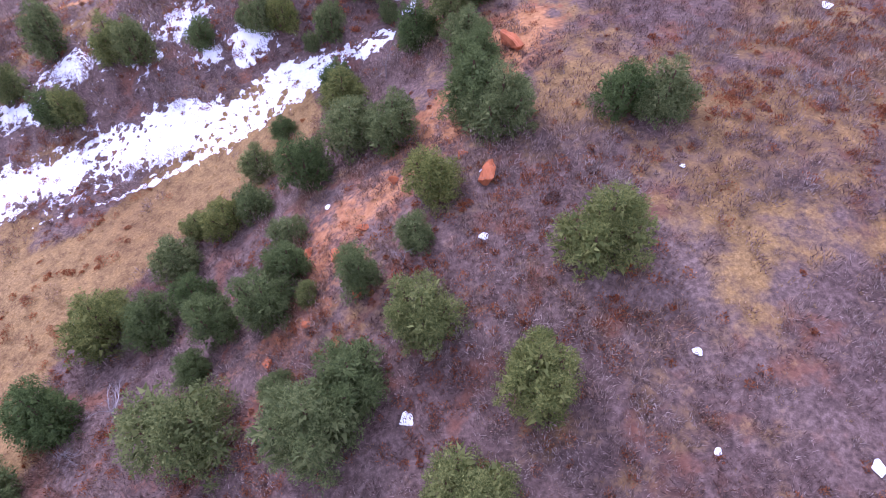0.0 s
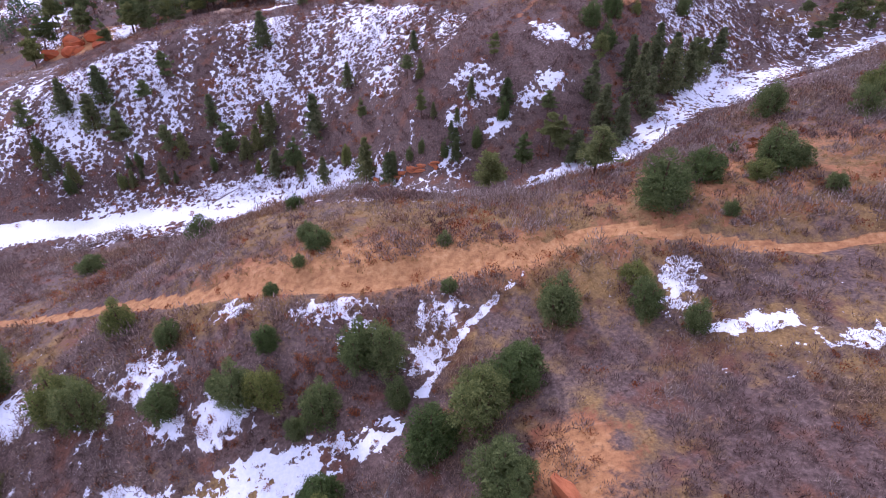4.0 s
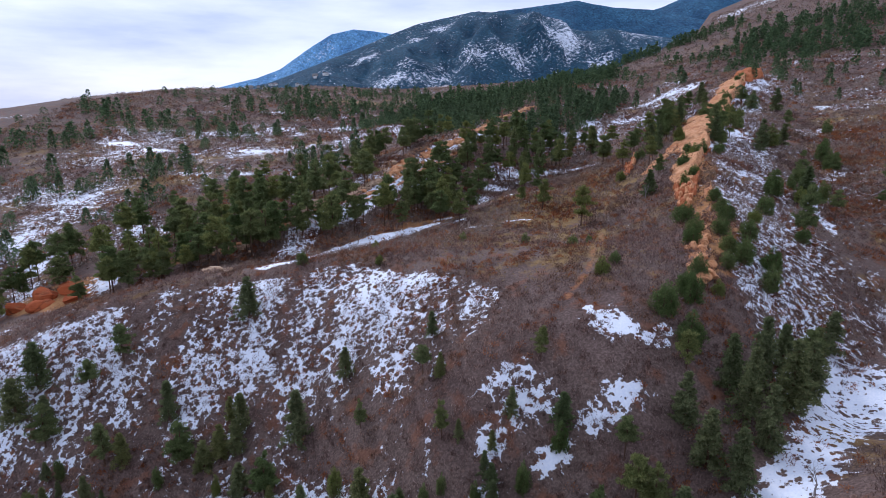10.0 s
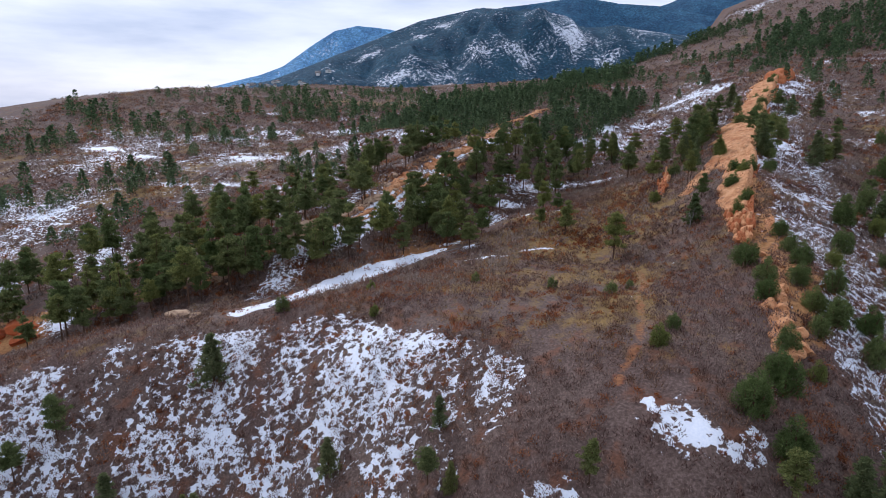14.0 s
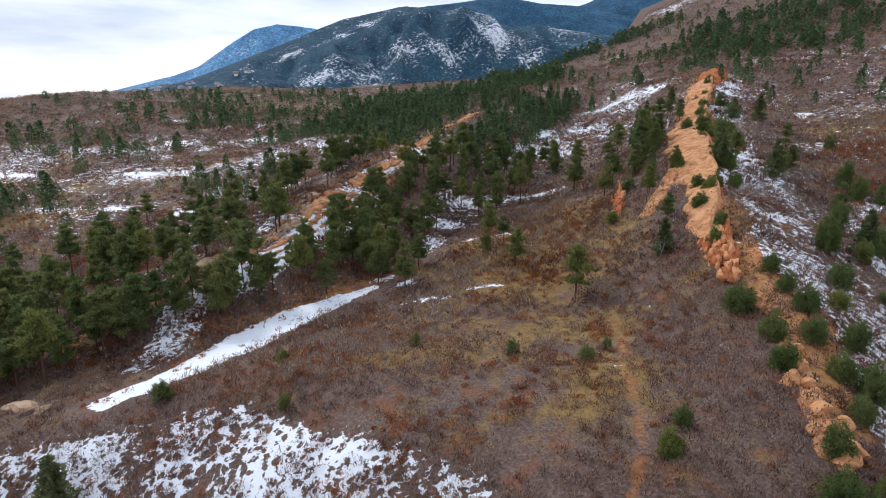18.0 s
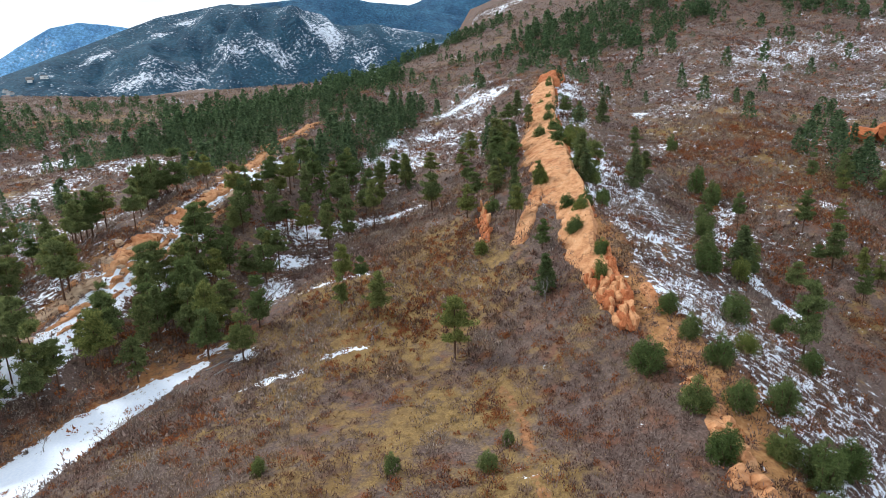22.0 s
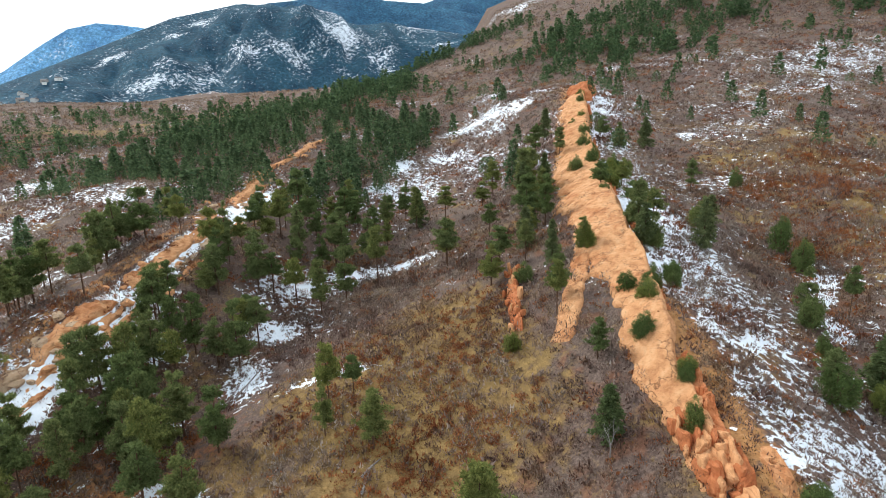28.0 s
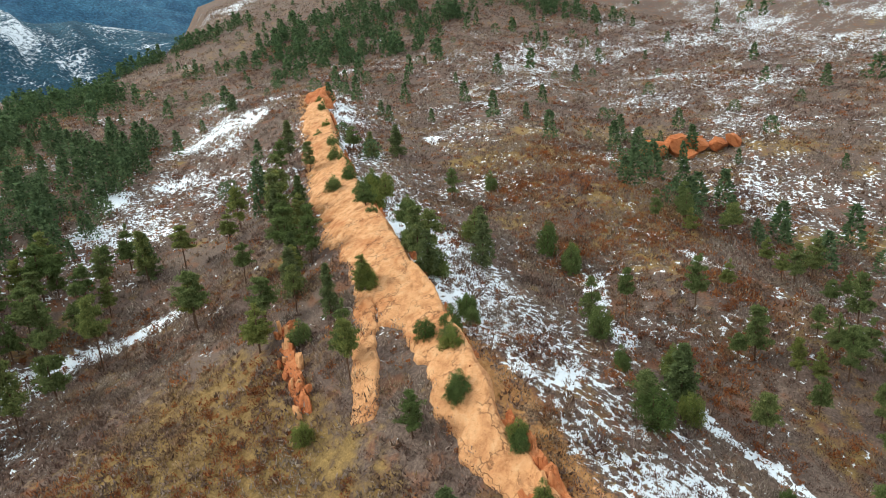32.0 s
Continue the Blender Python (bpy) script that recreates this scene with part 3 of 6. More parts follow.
    snow = np.maximum(snow, 1.0 * band(sp + 5 * drift - 4.4 * np.sqrt(np.clip(np.sin(math.pi * np.clip(spa, 0.03, 0.97)), 0, 1)), 0, 2.6))
    snow = np.maximum(snow, (0.70 + 0.6 * (fbm(x - y * 0.6, y + x * 0.3, 4.0, 2, 63) - 0.5)) * band(gl / (1.7 - 1.4 * gla) + 6 * drift, 1.5, 8.0) + 0 * x)
    snow = np.maximum(snow, (0.56 + 0.6 * drift) * spot(x, y, -90, 440, 30, 60))
    snow = np.maximum(snow, (0.58 + 0.7 * drift) * spot(x, y, 98, 445, 32, 26))
    snow = np.maximum(snow, (0.56 + 0.7 * drift) * spot(x, y, 45, 385, 26, 34))
    snow = np.maximum(snow, (0.86 + 0.9 * drift) * band(np.abs(x - ridge_x - 9), 3, 8) * band(y, 350, 420) * band(225 - y, 0, 20))
    for cx, cy, rx, ry in PATCHES:
        snow = np.maximum(snow, 0.86 * spot(x, y, cx, cy, rx * 1.45, ry * 1.45))
    snow = np.maximum(snow, 0.5 * spot(x, y, -14, 100, 30, 8, 0) * (x < 10))
    snow = np.maximum(snow, 0.6 * spot(x, y, 19, 73, 5, 4))
    snow = snow - 0.30 * spot(x, y, -24, 149, 24, 13) - 0.16 * spot(x, y, -72, 154, 26, 8)
    for track in SNOW_TRACKS:
        snow = np.maximum(snow, 0.8 * band(from_line(x, y, track)[0], 0.2, 0.9))
    snow = snow - 0.4 * band(tr, 1.2, 3) - 0.30 * spot(x, y, 25, 88, 60, 12)
    dry = band(y, 52, 66) * band(9 - gl, 0, 3)
    snow = snow * (1 - dry) + 0.08 * dry
    grass = 0.27 + 0.6 * (fbm(x, y, 11.0, 3, 71) - 0.5) + 0.10 * spot(x, y, 8, 225, 34, 45) + 0.16 * spot(x, y, 22, 262, 20, 26) + 0.10 * spot(x, y, 30, 60, 50, 40) + 0.34 * spot(x, y, 8, 88, 60, 13) + 0.5 * band(from_line(x, y, FIELD)[0], 5, 9) + 0.5 * spot(x, y, -56, 33, 10, 10)
    grass = grass + 0.2 * spot(x, y, 170, 290, 60, 50) + 0.35 * spot(x, y, -160, 322, 16, 12) - 0.25 * slope
    grass = grass + 0.12 * spot(x, y, -160, 400, 120, 120)
    for cx, cy, rx, ry in GOLD:
        grass = grass + 0.21 * spot(x, y, cx, cy, rx, ry)
    soil = 0.02 + 0.85 * band(tr, 0.3, 0.8 + 0.4 * band(x, 0, 12)) + 0.4 * band(fp, 0.4, 1.6) + 0.40 * spot(x, y, -14, 80, 26, 5) + 0.20 * spot(x, y, 34, 90, 40, 12) + 0.16 * band(from_line(x, y, LAND["trail_ridge"])[0], 5, 17) * band(-60 - x, 0, 25) + 0.22 * spot(x, y, 16, 112, 26, 8, 10) + 0.5 * band(hb, 2, 8) * band(hba, 0.97, 1.0)
    soil = soil + 0.45 * band(lr, 1.5, 5) + 0.95 * spot(x, y, -131, 216, 14, 9, -10) + 0.3 * spot(x, y, -16, 112, 16, 6) + 0.35 * band(from_line(x, y, RED_BANK)[0], 2, 8) + 0.1 * spot(x, y, -46, 36, 16, 11)
    soil = soil + 0.22 * spot(x, y, 60, 110, 50, 14, 15) + 0.15 * spot(x, y, 7, 57, 3, 7) + 0.38 * spot(x, y, -24, 262, 22, 32, -30) + 0.38 * spot(x, y, -58, 232, 34, 8, 32) + 0.24 * spot(x, y, -105, 300, 45, 40) + 0.22 * spot(x, y, 150, 270, 40, 40) + 0.16 * spot(x, y, 12, 30, 22, 30)
    fine = band(np.hypot(x, np.maximum(y - 200, 0)), 190, 320)
    snow = np.maximum(snow, (0.52 + 0.9 * drift) * spot(x, y, 310, 900, 110, 110) + 0.16 * spot(x, y, 310, 900, 110, 110))
    snow = snow - 0.14 * band(x, -100, -80) * slope - 0.22 * spot(x, y, 50, 178, 16, 18) - 0.1 * spot(x, y, 70, 200, 16, 14)
    snow = snow - 0.16 * band(520 - y, 0, 90) - 0.2 * band(x, -290, -230)
    clumps = fine * 0.14 * np.clip(gap(x, y) - 1.15, -0.8, 0.8) + (0.45 - 0.2 * fine) * (fbm(x, y, 5.0, 3, 97, 0.55) - 0.5)
    snow = 0.5 + snow - 0.485 + clumps
    return np.stack([np.clip(snow, 0, 1), np.clip(grass, 0, 1), np.clip(soil, 0, 1)], -1)


def graded(low, fine_low, fine_high, high, step, grow=1.09):
    """Grid lines: even between the fine limits, wider and wider outside."""
    mid = list(np.arange(fine_low, fine_high + 1e-6, step))
    s, v, left = step, fine_low, []
    while v > low:
        s = min(s * grow, 160)
        v -= s
        left.append(v)
    s, v, right = step, mid[-1], []
    while v < high:
        s = min(s * grow, 160)
        v += s
        right.append(v)
    return np.array(left[::-1] + mid + right)


def grid_mesh(name, xs, ys, height, attr=None, mat=None):
    gx, gy = np.meshgrid(xs, ys)
    co = np.stack([gx, gy, height(gx, gy)], -1).reshape(-1, 3)
    nx, ny = len(xs), len(ys)
    idx = np.arange(nx * ny).reshape(ny, nx)
    quads = np.stack([idx[:-1, :-1], idx[:-1, 1:], idx[1:, 1:], idx[1:, :-1]], -1).reshape(-1, 4)
    me = bpy.data.meshes.new(name)
    me.vertices.add(len(co))
    me.vertices.foreach_set("co", co.ravel())
    me.loops.add(quads.size)
    me.loops.foreach_set("vertex_index", quads.ravel())
    me.polygons.add(len(quads))
    me.polygons.foreach_set("loop_start", np.arange(0, quads.size, 4))
    me.polygons.foreach_set("use_smooth", np.ones(len(quads), bool))
    me.update(calc_edges=True)
    if attr:
        col = np.concatenate([attr(co[:, 0], co[:, 1]), np.ones((len(co), 1))], 1)
        me.attributes.new("cover", "FLOAT_COLOR", "POINT").data.foreach_set("color", col.ravel())
    if mat:
        me.materials.append(mat)
    return me


ground = tagged(new("ground", grid_mesh("ground", graded(-3600, -112, 118, 3200, 0.72, 1.034), graded(-700, 4, 300, 4400, 0.72, 1.03), land, cover, GROUND)),
                "brown scrubby hillside with dry grass and snow patches", "ground", kind="structure")


# ---- building blocks ----
rng = np.random.default_rng(7)


def mesh_from(name, verts, faces, mat, smooth=False):
    me = bpy.data.meshes.new(name)
    me.from_pydata(np.asarray(verts).tolist() if not isinstance(verts, list) else verts, [], np.asarray(faces).tolist() if not isinstance(faces, list) else faces)
    if smooth:
        me.polygons.foreach_set("use_smooth", np.ones(len(me.polygons), bool))
    me.materials.append(mat)
    return me


def part(name, me, parent, label=""):
    ob = new(name, me)
    ob.parent = parent
    return tagged(ob, label) if label else ob


def crag(p, size, amount, seed):
    """Offsets along z for rock: blocky steps and cracks."""
    v = Vector((p[0] / size + seed, p[1] / size, p[2] / size))
    return amount * (noise.fractal(v, 0.7, 2.1, 5) * 0.6 + 0.4 * abs(noise.noise(v * 2.3)))


ROCK_SHAPES = {}


def rock_shape(kind, mat, k):
    """One of a few boulder shapes, a metre across."""
    key = (kind, mat.name, k)
    if key not in ROCK_SHAPES:
        bm = bmesh.new()
        if kind in ("sandstone_block", "rock_ledge", "sandstone_slab", "red_outcrop"):
            bmesh.ops.create_cube(bm, size=0.92)
            bmesh.ops.subdivide_edges(bm, edges=bm.edges[:], cuts=5, use_grid_fill=True)
        else:
            bmesh.ops.create_icosphere(bm, subdivisions=3, radius=0.5)
        flats = [Vector(rng.normal(size=3)).normalized() for _ in range(14)]
        cuts = [(0.34 if kind == "sandstone_block" else 0.24) + 0.14 * rng.random() for _ in flats]
        for v in bm.verts:
            for n, cut in zip(flats, cuts):
                over = v.co.dot(n) - cut
                if over > 0:
                    v.co -= n * over
            v.co += v.co.normalized() * 0.05 * noise.fractal(v.co * 4 + Vector((k * 7.1, 0, 0)), 0.6, 2.0, 4)
        me = bpy.data.meshes.new(kind)
        bm.to_mesh(me)
        bm.free()
        me.materials.append(mat)
        ROCK_SHAPES[key] = me
    return ROCK_SHAPES[key]


def boulder(x, y, sx, sy, sz, turn, mat, label, group, k, lift=0.25, name="boulder", lean=0.0):
    ob = new(name, rock_shape(name, mat, k % 5))
    ob.matrix_world = pose(x, y, float(land(x, y)[0]) + sz * lift, lean, lean * 0.6, turn) @ Matrix.Diagonal((sx, sy, sz, 1))
    return tagged(ob, label, "rock", group)


def fin(name, label, left, right, lift, mat, seed, step=0.7, across=34, ledge=0.8, parent=None, jag=0.0):
    """A ridge of bare rock draped over the hill between two edge lines, swelling to lift metres above the ground."""
    n = max(8, int(sum(math.dist(a[:2], b[:2]) for a, b in zip(left, left[1:])) / step))

    def along(line, t):
        q = np.array(line, float)
        s = np.r_[0, np.cumsum(np.hypot(*np.diff(q[:, :2], axis=0).T))]
        return np.stack([np.interp(t * s[-1], s, q[:, c]) for c in range(2)], -1)
    ts, us = np.linspace(0, 1, n), np.linspace(0, 1, across)
    a, b = along(left, ts), along(right, ts)
    wob = (fbm(a[:, 0] + a[:, 1], a[:, 1], 7.0, 4, seed, 0.6) - 0.5)[:, None]
    wob2 = (fbm(b[:, 0] + b[:, 1], b[:, 1], 6.0, 4, seed + 1, 0.6) - 0.5)[:, None]
    a, b = a + (b - a) * 0.75 * wob, b + (b - a) * 0.5 * wob2
    g = a[:, None, :] * (1 - us[None, :, None]) + b[:, None, :] * us[None, :, None]
    x, y = g[..., 0], g[..., 1]
    z = land(x.ravel(), y.ravel()).reshape(x.shape)
    edge = np.clip(np.minimum(us, 1 - us) / 0.12, 0, 1)[None, :] * np.clip(np.minimum(ts, 1 - ts) / 0.10, 0, 1)[:, None]
    edge = edge * edge * (3 - 2 * edge)
    crest = np.interp(us, [0, 0.25, 0.6, 0.82, 1], [0.25, 0.5, 0.95, 1.0, 0.35])[None, :]
    rough = (fbm(x, y, 9.0, 5, seed + 2, 0.55) - 0.5) * 2.2 + (fbm(x * 0.9 + y * 0.35, y * 0.2 - x * 0.1, 2.4, 3, seed + 7) - 0.5) * 1.1
    crack = band(np.abs(fbm(x + y * 0.4, y, 5.0, 3, seed + 12) - 0.5), 0.0, 0.035)
    h = lift * crest + rough * ledge - 0.7 * crack * ledge
    if jag and not parent:
        h = h - lift * np.clip((0.42 - fbm(ts * n * step, 0 * ts + seed, 11.0, 3, seed + 31)) * 9, 0, 1.2)[:, None]
    h = h + jag * (fbm(x, y, 1.7, 3, seed + 19, 0.6) - 0.5)
    steps = np.round(h / 0.55) * 0.55
    h = h * 0.55 + steps * 0.45
    z = z + h * edge - 0.9 * (1 - edge)
    co = np.stack([x, y, z], -1).reshape(-1, 3)
    idx = np.arange(n * across).reshape(n, across)
    quads = np.stack([idx[:-1, :-1], idx[1:, :-1], idx[1:, 1:], idx[:-1, 1:]], -1).reshape(-1, 4)
    me = mesh_from(name, co, quads, mat, jag == 0)
    if parent:
        return part(name, me, parent, label)
    return tagged(new(name, me), label, "rock ridge")


# ---- the sandstone hogback and its broken foot ----
SLAB_LEFT = [(38.5, 206), (38.7, 214), (40.5, 226), (43, 235), (46.5, 245), (50, 253), (53.5, 266), (57, 277), (61, 289), (68, 312), (76, 328), (84, 343), (92, 356), (105, 383), (124.5, 413), (136, 432)]
SLAB_RIGHT = [(40.5, 198), (41.5, 207), (43.5, 213), (46.5, 222), (50, 232), (55, 243), (61, 256), (66, 268), (73, 284), (79.5, 301), (88, 318), (96, 336), (106, 358), (114, 373), (129, 405), (142, 430)]
hogback = tagged(new("sandstone_hogback"), "long smooth orange sandstone hogback along the hill crest", "rock ridge")
SLAB_TOP = [(205, 0.5), (225, 1.1), (245, 2.0), (262, 2.0), (285, 3.0), (305, 2.4), (325, 2.9), (350, 2.6), (372, 3.6), (400, 3.2), (425, 4.0), (440, 3.0)]


def cut_line(line, low, high, push):
    """The stretch of an edge line between two y values, moved sideways."""
    ys = [low] + [p[1] for p in line if low < p[1] < high] + [high]
    return [(float(np.interp(v, [p[1] for p in line], [p[0] for p in line])) + push, v) for v in ys]


def slab_section(low, high, mat, step=0.5, across=56):
    """One stretch of the tilted slab: planar from its left foot to the crest, then a broken drop; it joins its neighbours."""
    ys = np.linspace(low, high, max(6, int((high - low) / step)))
    us = np.linspace(0, 1, across)
    lx = np.interp(ys, [p[1] for p in SLAB_LEFT], [p[0] for p in SLAB_LEFT])
    rx = np.interp(ys, [p[1] for p in SLAB_RIGHT], [p[0] for p in SLAB_RIGHT])
    wide = rx - lx
    lx = lx + wide * 0.5 * (fbm(ys, 0 * ys, 15.0, 4, 5, 0.6) - 0.5)
    lx = lx + wide * 0.7 * (fbm(ys, 0 * ys + 9, 5.0, 4, 6, 0.6) - 0.5)
    rx = rx + wide * 0.25 * (fbm(ys, 0 * ys + 40, 7.0, 4, 7, 0.6) - 0.5)
    x = lx[:, None] * (1 - us) + rx[:, None] * us
    y = ys[:, None] + 0 * x
    z = smooth_land(x.ravel(), y.ravel()).reshape(x.shape) + 0.5 * (fbm(x, y, 16.0, 3, 3) - 0.5)
    top = np.interp(ys, *zip(*SLAB_TOP))[:, None]
    crest_u = 0.84 + 0.16 * (fbm(ys, 0 * ys + 3, 7.0, 3, 15) - 0.5)[:, None]
    face = np.where(us[None] < crest_u, 0.12 + 0.88 * (us[None] / crest_u) ** 0.9, 1 - 1.1 * (us[None] - crest_u) / (1 - crest_u))
    swell = (fbm(x, y, 13.0, 3, 17) - 0.5) * 0.7
    sheet = fbm(x * 0.9 + y * 0.4, (y - x * 0.5) * 0.35, 6.5, 3, 23)
    sheet = (np.floor(sheet * 9) + np.clip((sheet * 9 % 1) * 5, 0, 1)) / 9 - 0.5
    runnel = np.abs(fbm(x * 0.22 + y * 0.1, y - x * 0.3, 2.6, 3, 29) - 0.5)
    h = top * face + swell + sheet * 0.45 - 0.22 * band(runnel, 0.0, 0.04)
    broken = np.clip((us[None] - crest_u + 0.12) / 0.12, 0, 1)
    h = h + broken * ((fbm(x, y, 3.0, 3, 33) - 0.45) * 2.6)
    h = np.where(broken > 0.5, np.round(h / 0.6) * 0.36 + h * 0.4, h)
    edge = np.clip(np.minimum(us[None], 1 - us[None]) / 0.07, 0, 1) * np.clip(np.minimum(ys - 207, 436 - ys) / 8, 0, 1)[:, None]
    z = z + np.maximum(h, 0.1) * edge - 1.3 * (1 - edge)
    n = len(ys)
    idx = np.arange(n * across).reshape(n, across)
    quads = np.stack([idx[:-1, :-1], idx[:-1, 1:], idx[1:, 1:], idx[1:, :-1]], -1).reshape(-1, 4)
    return part("slab", mesh_from("slab", np.stack([x, y, z], -1).reshape(-1, 3), quads, mat, True), hogback)


for low, high in [(207, 236), (236, 262), (262, 292), (292, 322), (322, 356), (356, 396), (396, 436)]:
    slab_section(low, high, ROCK)
for n, (low, high) in enumerate([(210, 234), (240, 257), (263, 281), (290, 318), (334, 352), (366, 392)]):
    fin("crag", "broken red sandstone crest", cut_line(SLAB_RIGHT, low, high, -1.5 + 0.4 * (n % 3)), cut_line(SLAB_RIGHT, low, high, 0.9), 0.8 + 0.2 * n, REDROCK, 90 + 3 * n, 0.45, 14, 1.5, hogback, 2.2)
fin("sandstone_ledge", "narrow orange sandstone ledge below the big slab", [(41, 197), (43.4, 206), (46.5, 215), (49.4, 224), (52.2, 234)], [(42.8, 196), (45, 205), (48.4, 214), (51.4, 223), (54.2, 233)], 1.1, ROCK, 9, 0.4, 16, 0.8, None, 0.9)
fin("sandstone_ledge", "sloping orange sandstone tongue beside the big slab", [(37.5, 248), (41, 252.5), (45, 257.5), (50, 265), (57, 275.5)], [(40.5, 245.5), (44, 249.5), (47.5, 254), (51, 259), (58, 268)], 0.8, ROCK, 14, 0.5, 14, 0.4)
fin("sandstone_rib", "thin broken orange sandstone rib among bushes", [(35.4, 257), (37.6, 265), (41.6, 276), (46.8, 283)], [(37.4, 255.4), (39.6, 262.4), (43.8, 272.4), (48.4, 278.6)], 0.9, REDROCK, 21, 0.5, 14, 0.9, None, 1.6)
fin("sandstone_summit", "rough orange sandstone crags at the ridge end", [(120, 404), (128, 418), (138, 434), (144, 446)], [(130, 400), (139, 414), (148, 430), (153, 442)], 4.5, REDROCK, 25, 0.8, 16, 1.8)
CREST = [(30, 165), (32, 171), (34, 178), (37, 186), (39, 193), (40, 199)]
fin("sandstone_rib", "low orange sandstone rib with rounded knobs", [(27.5, 163), (29.5, 170), (32, 178), (35.5, 187), (38, 197)], [(31, 162), (33, 169), (35.5, 177), (38.5, 186), (41.5, 196)], 0.45, ROCK, 31, 0.5, 14, 0.5)
for k in range(30):
    t = rng.random() ** 1.5
    i = min(int(t * 5), 4)
    f = t * 5 - i
    cx, cy = [CREST[i][c] * (1 - f) + CREST[i + 1][c] * f for c in (0, 1)]
    s = rng.uniform(1.5, 3.6) * (1 - 0.5 * t)
    boulder(cx + rng.normal(0, 0.8), cy + rng.normal(0, 1.0), s * 1.25, s, s * rng.uniform(0.75, 1.05), rng.uniform(-35, 35), ROCK, "rounded orange sandstone knob on the rib", "knobs of the sandstone rib", k, 0.12, "sandstone_boulder")
for k in range(58):
    t = rng.random()
    q = 207 + 17 * t
    edge = np.interp(q, [200, 207, 213, 222, 232], [39.5, 40.5, 42.5, 45.5, 49])
    boulder(edge + rng.uniform(-4.2, 1.2) * (0.4 + 0.6 * t), q, rng.uniform(0.7, 1.6), rng.uniform(1.6, 4.0), rng.uniform(1.2, 3.0), rng.uniform(-34, -14), (REDROCK, ROCK)[k % 2],
            "jagged orange sandstone block at the slab's foot", "broken blocks below the slab", k, 0.22, "sandstone_block", rng.normal(0, 14))
for k in range(22):
    t = rng.random()
    boulder(36 + 8 * t + rng.normal(0, 0.9), 256 + 22 * t, rng.uniform(0.6, 1.3), rng.uniform(0.9, 2.2), rng.uniform(1.2, 3.4), rng.uniform(-40, 0), (REDROCK, ROCK)[k % 2],
            "upright orange sandstone block of a rib", "blocks of the thin rib", k, 0.35, "sandstone_block", rng.normal(0, 8))

# ---- the left ridge: a low ledge of pale sandstone with loose blocks ----
LR = [(-95, 226), (-82, 231), (-77, 238), (-70, 248), (-63, 259), (-51, 283), (-42, 300), (-33, 318), (-24, 336), (-17, 355), (-12, 378), (-6, 405), (4, 425), (11, 437), (22, 460)]
for n, (shift, wide, lift, low, high, mat) in enumerate([(-2.0, 5.2, 0.8, 0, 7, PALEROCK), (-1.4, 5.6, 0.95, 5, 11, ROCK), (-2.2, 5.6, 1.1, 9, 15, ROCK), (4.0, 2.6, 0.5, 3, 8, ROCK), (4.2, 2.8, 0.6, 7, 12, PALEROCK), (7.4, 1.8, 0.4, 4, 10, ROCK)]):
    fin("sandstone_ledge", "long low broken sandstone ledge along a wooded ridge", [(x + shift * 0.9, y - shift * 0.45) for x, y in LR[low:high]], [(x + (shift + wide) * 0.9, y - (shift + wide) * 0.45) for x, y in LR[low:high]], lift, mat, 41 + 4 * n, 0.6, 18, 0.75, None, 0.8)
for k in range(110):
    i = rng.integers(0, len(LR) - 1)
    f = rng.random()
    x, y = [LR[i][c] * (1 - f) + LR[i + 1][c] * f for c in (0, 1)]
    s = rng.uniform(0.7, 2.4)
    boulder(x + rng.normal(3.5, 3.5), y + rng.normal(0, 2.0), s * 1.4, s, s * 0.7, rng.uniform(0, 360), (ROCK, PALEROCK)[k % 2], "loose sandstone block on the ridge", "loose blocks on the ridge", k, 0.2, "sandstone_block")

for k, (x, y, s) in enumerate([(-73, 200, 4.2), (-76, 202, 3.2), (-70, 199, 2.6), (-79, 205, 2.4)]):
    boulder(x, y, s * 1.5, s, s * 0.7, 30 * k, PALEROCK, "pale layered sandstone outcrop on the brow", "pale outcrop on the brow", k, 0.15, "sandstone_outcrop")
# ---- red outcrops ----
for k, (x, y, s) in enumerate([(203, 294, 9), (208, 290, 8), (199, 299, 8), (212, 285, 7.5), (206, 297, 9), (216, 281, 6), (195, 303, 5), (210, 294, 6.5), (202, 289, 5)]):
    boulder(x, y, s * 1.2, s, s * 1.05, 40 * k, REDROCK, "weathered red sandstone outcrop on the hillside", "red outcrop on the hillside", k, 0.22, "red_outcrop")
for k, (x, y, s) in enumerate([(-134, 217, 8), (-127, 219, 7), (-141, 214, 6), (-122, 214, 5), (-131, 212, 6)]):
    boulder(x, y, s * 1.5, s, s * 0.8, 20 * k, REDEARTH, "raw red earth bank beside the pines", "red earth bank", k, 0.1, "red_earth_bank")
for k in range(26):
    t = rng.random()
    x = -27 + 20 * t
    boulder(x, 118.5 - 3 * t + rng.normal(0, 0.6), rng.uniform(1.0, 2.6), rng.uniform(0.8, 1.6), rng.uniform(0.8, 1.8), rng.uniform(0, 360), ROCK, "orange sandstone block on the stream bluff", "blocks on the stream bluff", k, 0.15, "sandstone_block")
for k in range(20):
    t = rng.random()
    boulder(-22 + 14 * t, 136.5 - 4 * t + rng.normal(0, 0.5), rng.uniform(1.5, 3.0), rng.uniform(0.8, 1.4), rng.uniform(0.6, 1.3), rng.uniform(-30, 10), REDROCK, "dark red rock ledge above the frozen stream", "ledge above the stream", k, 0.2, "rock_ledge")
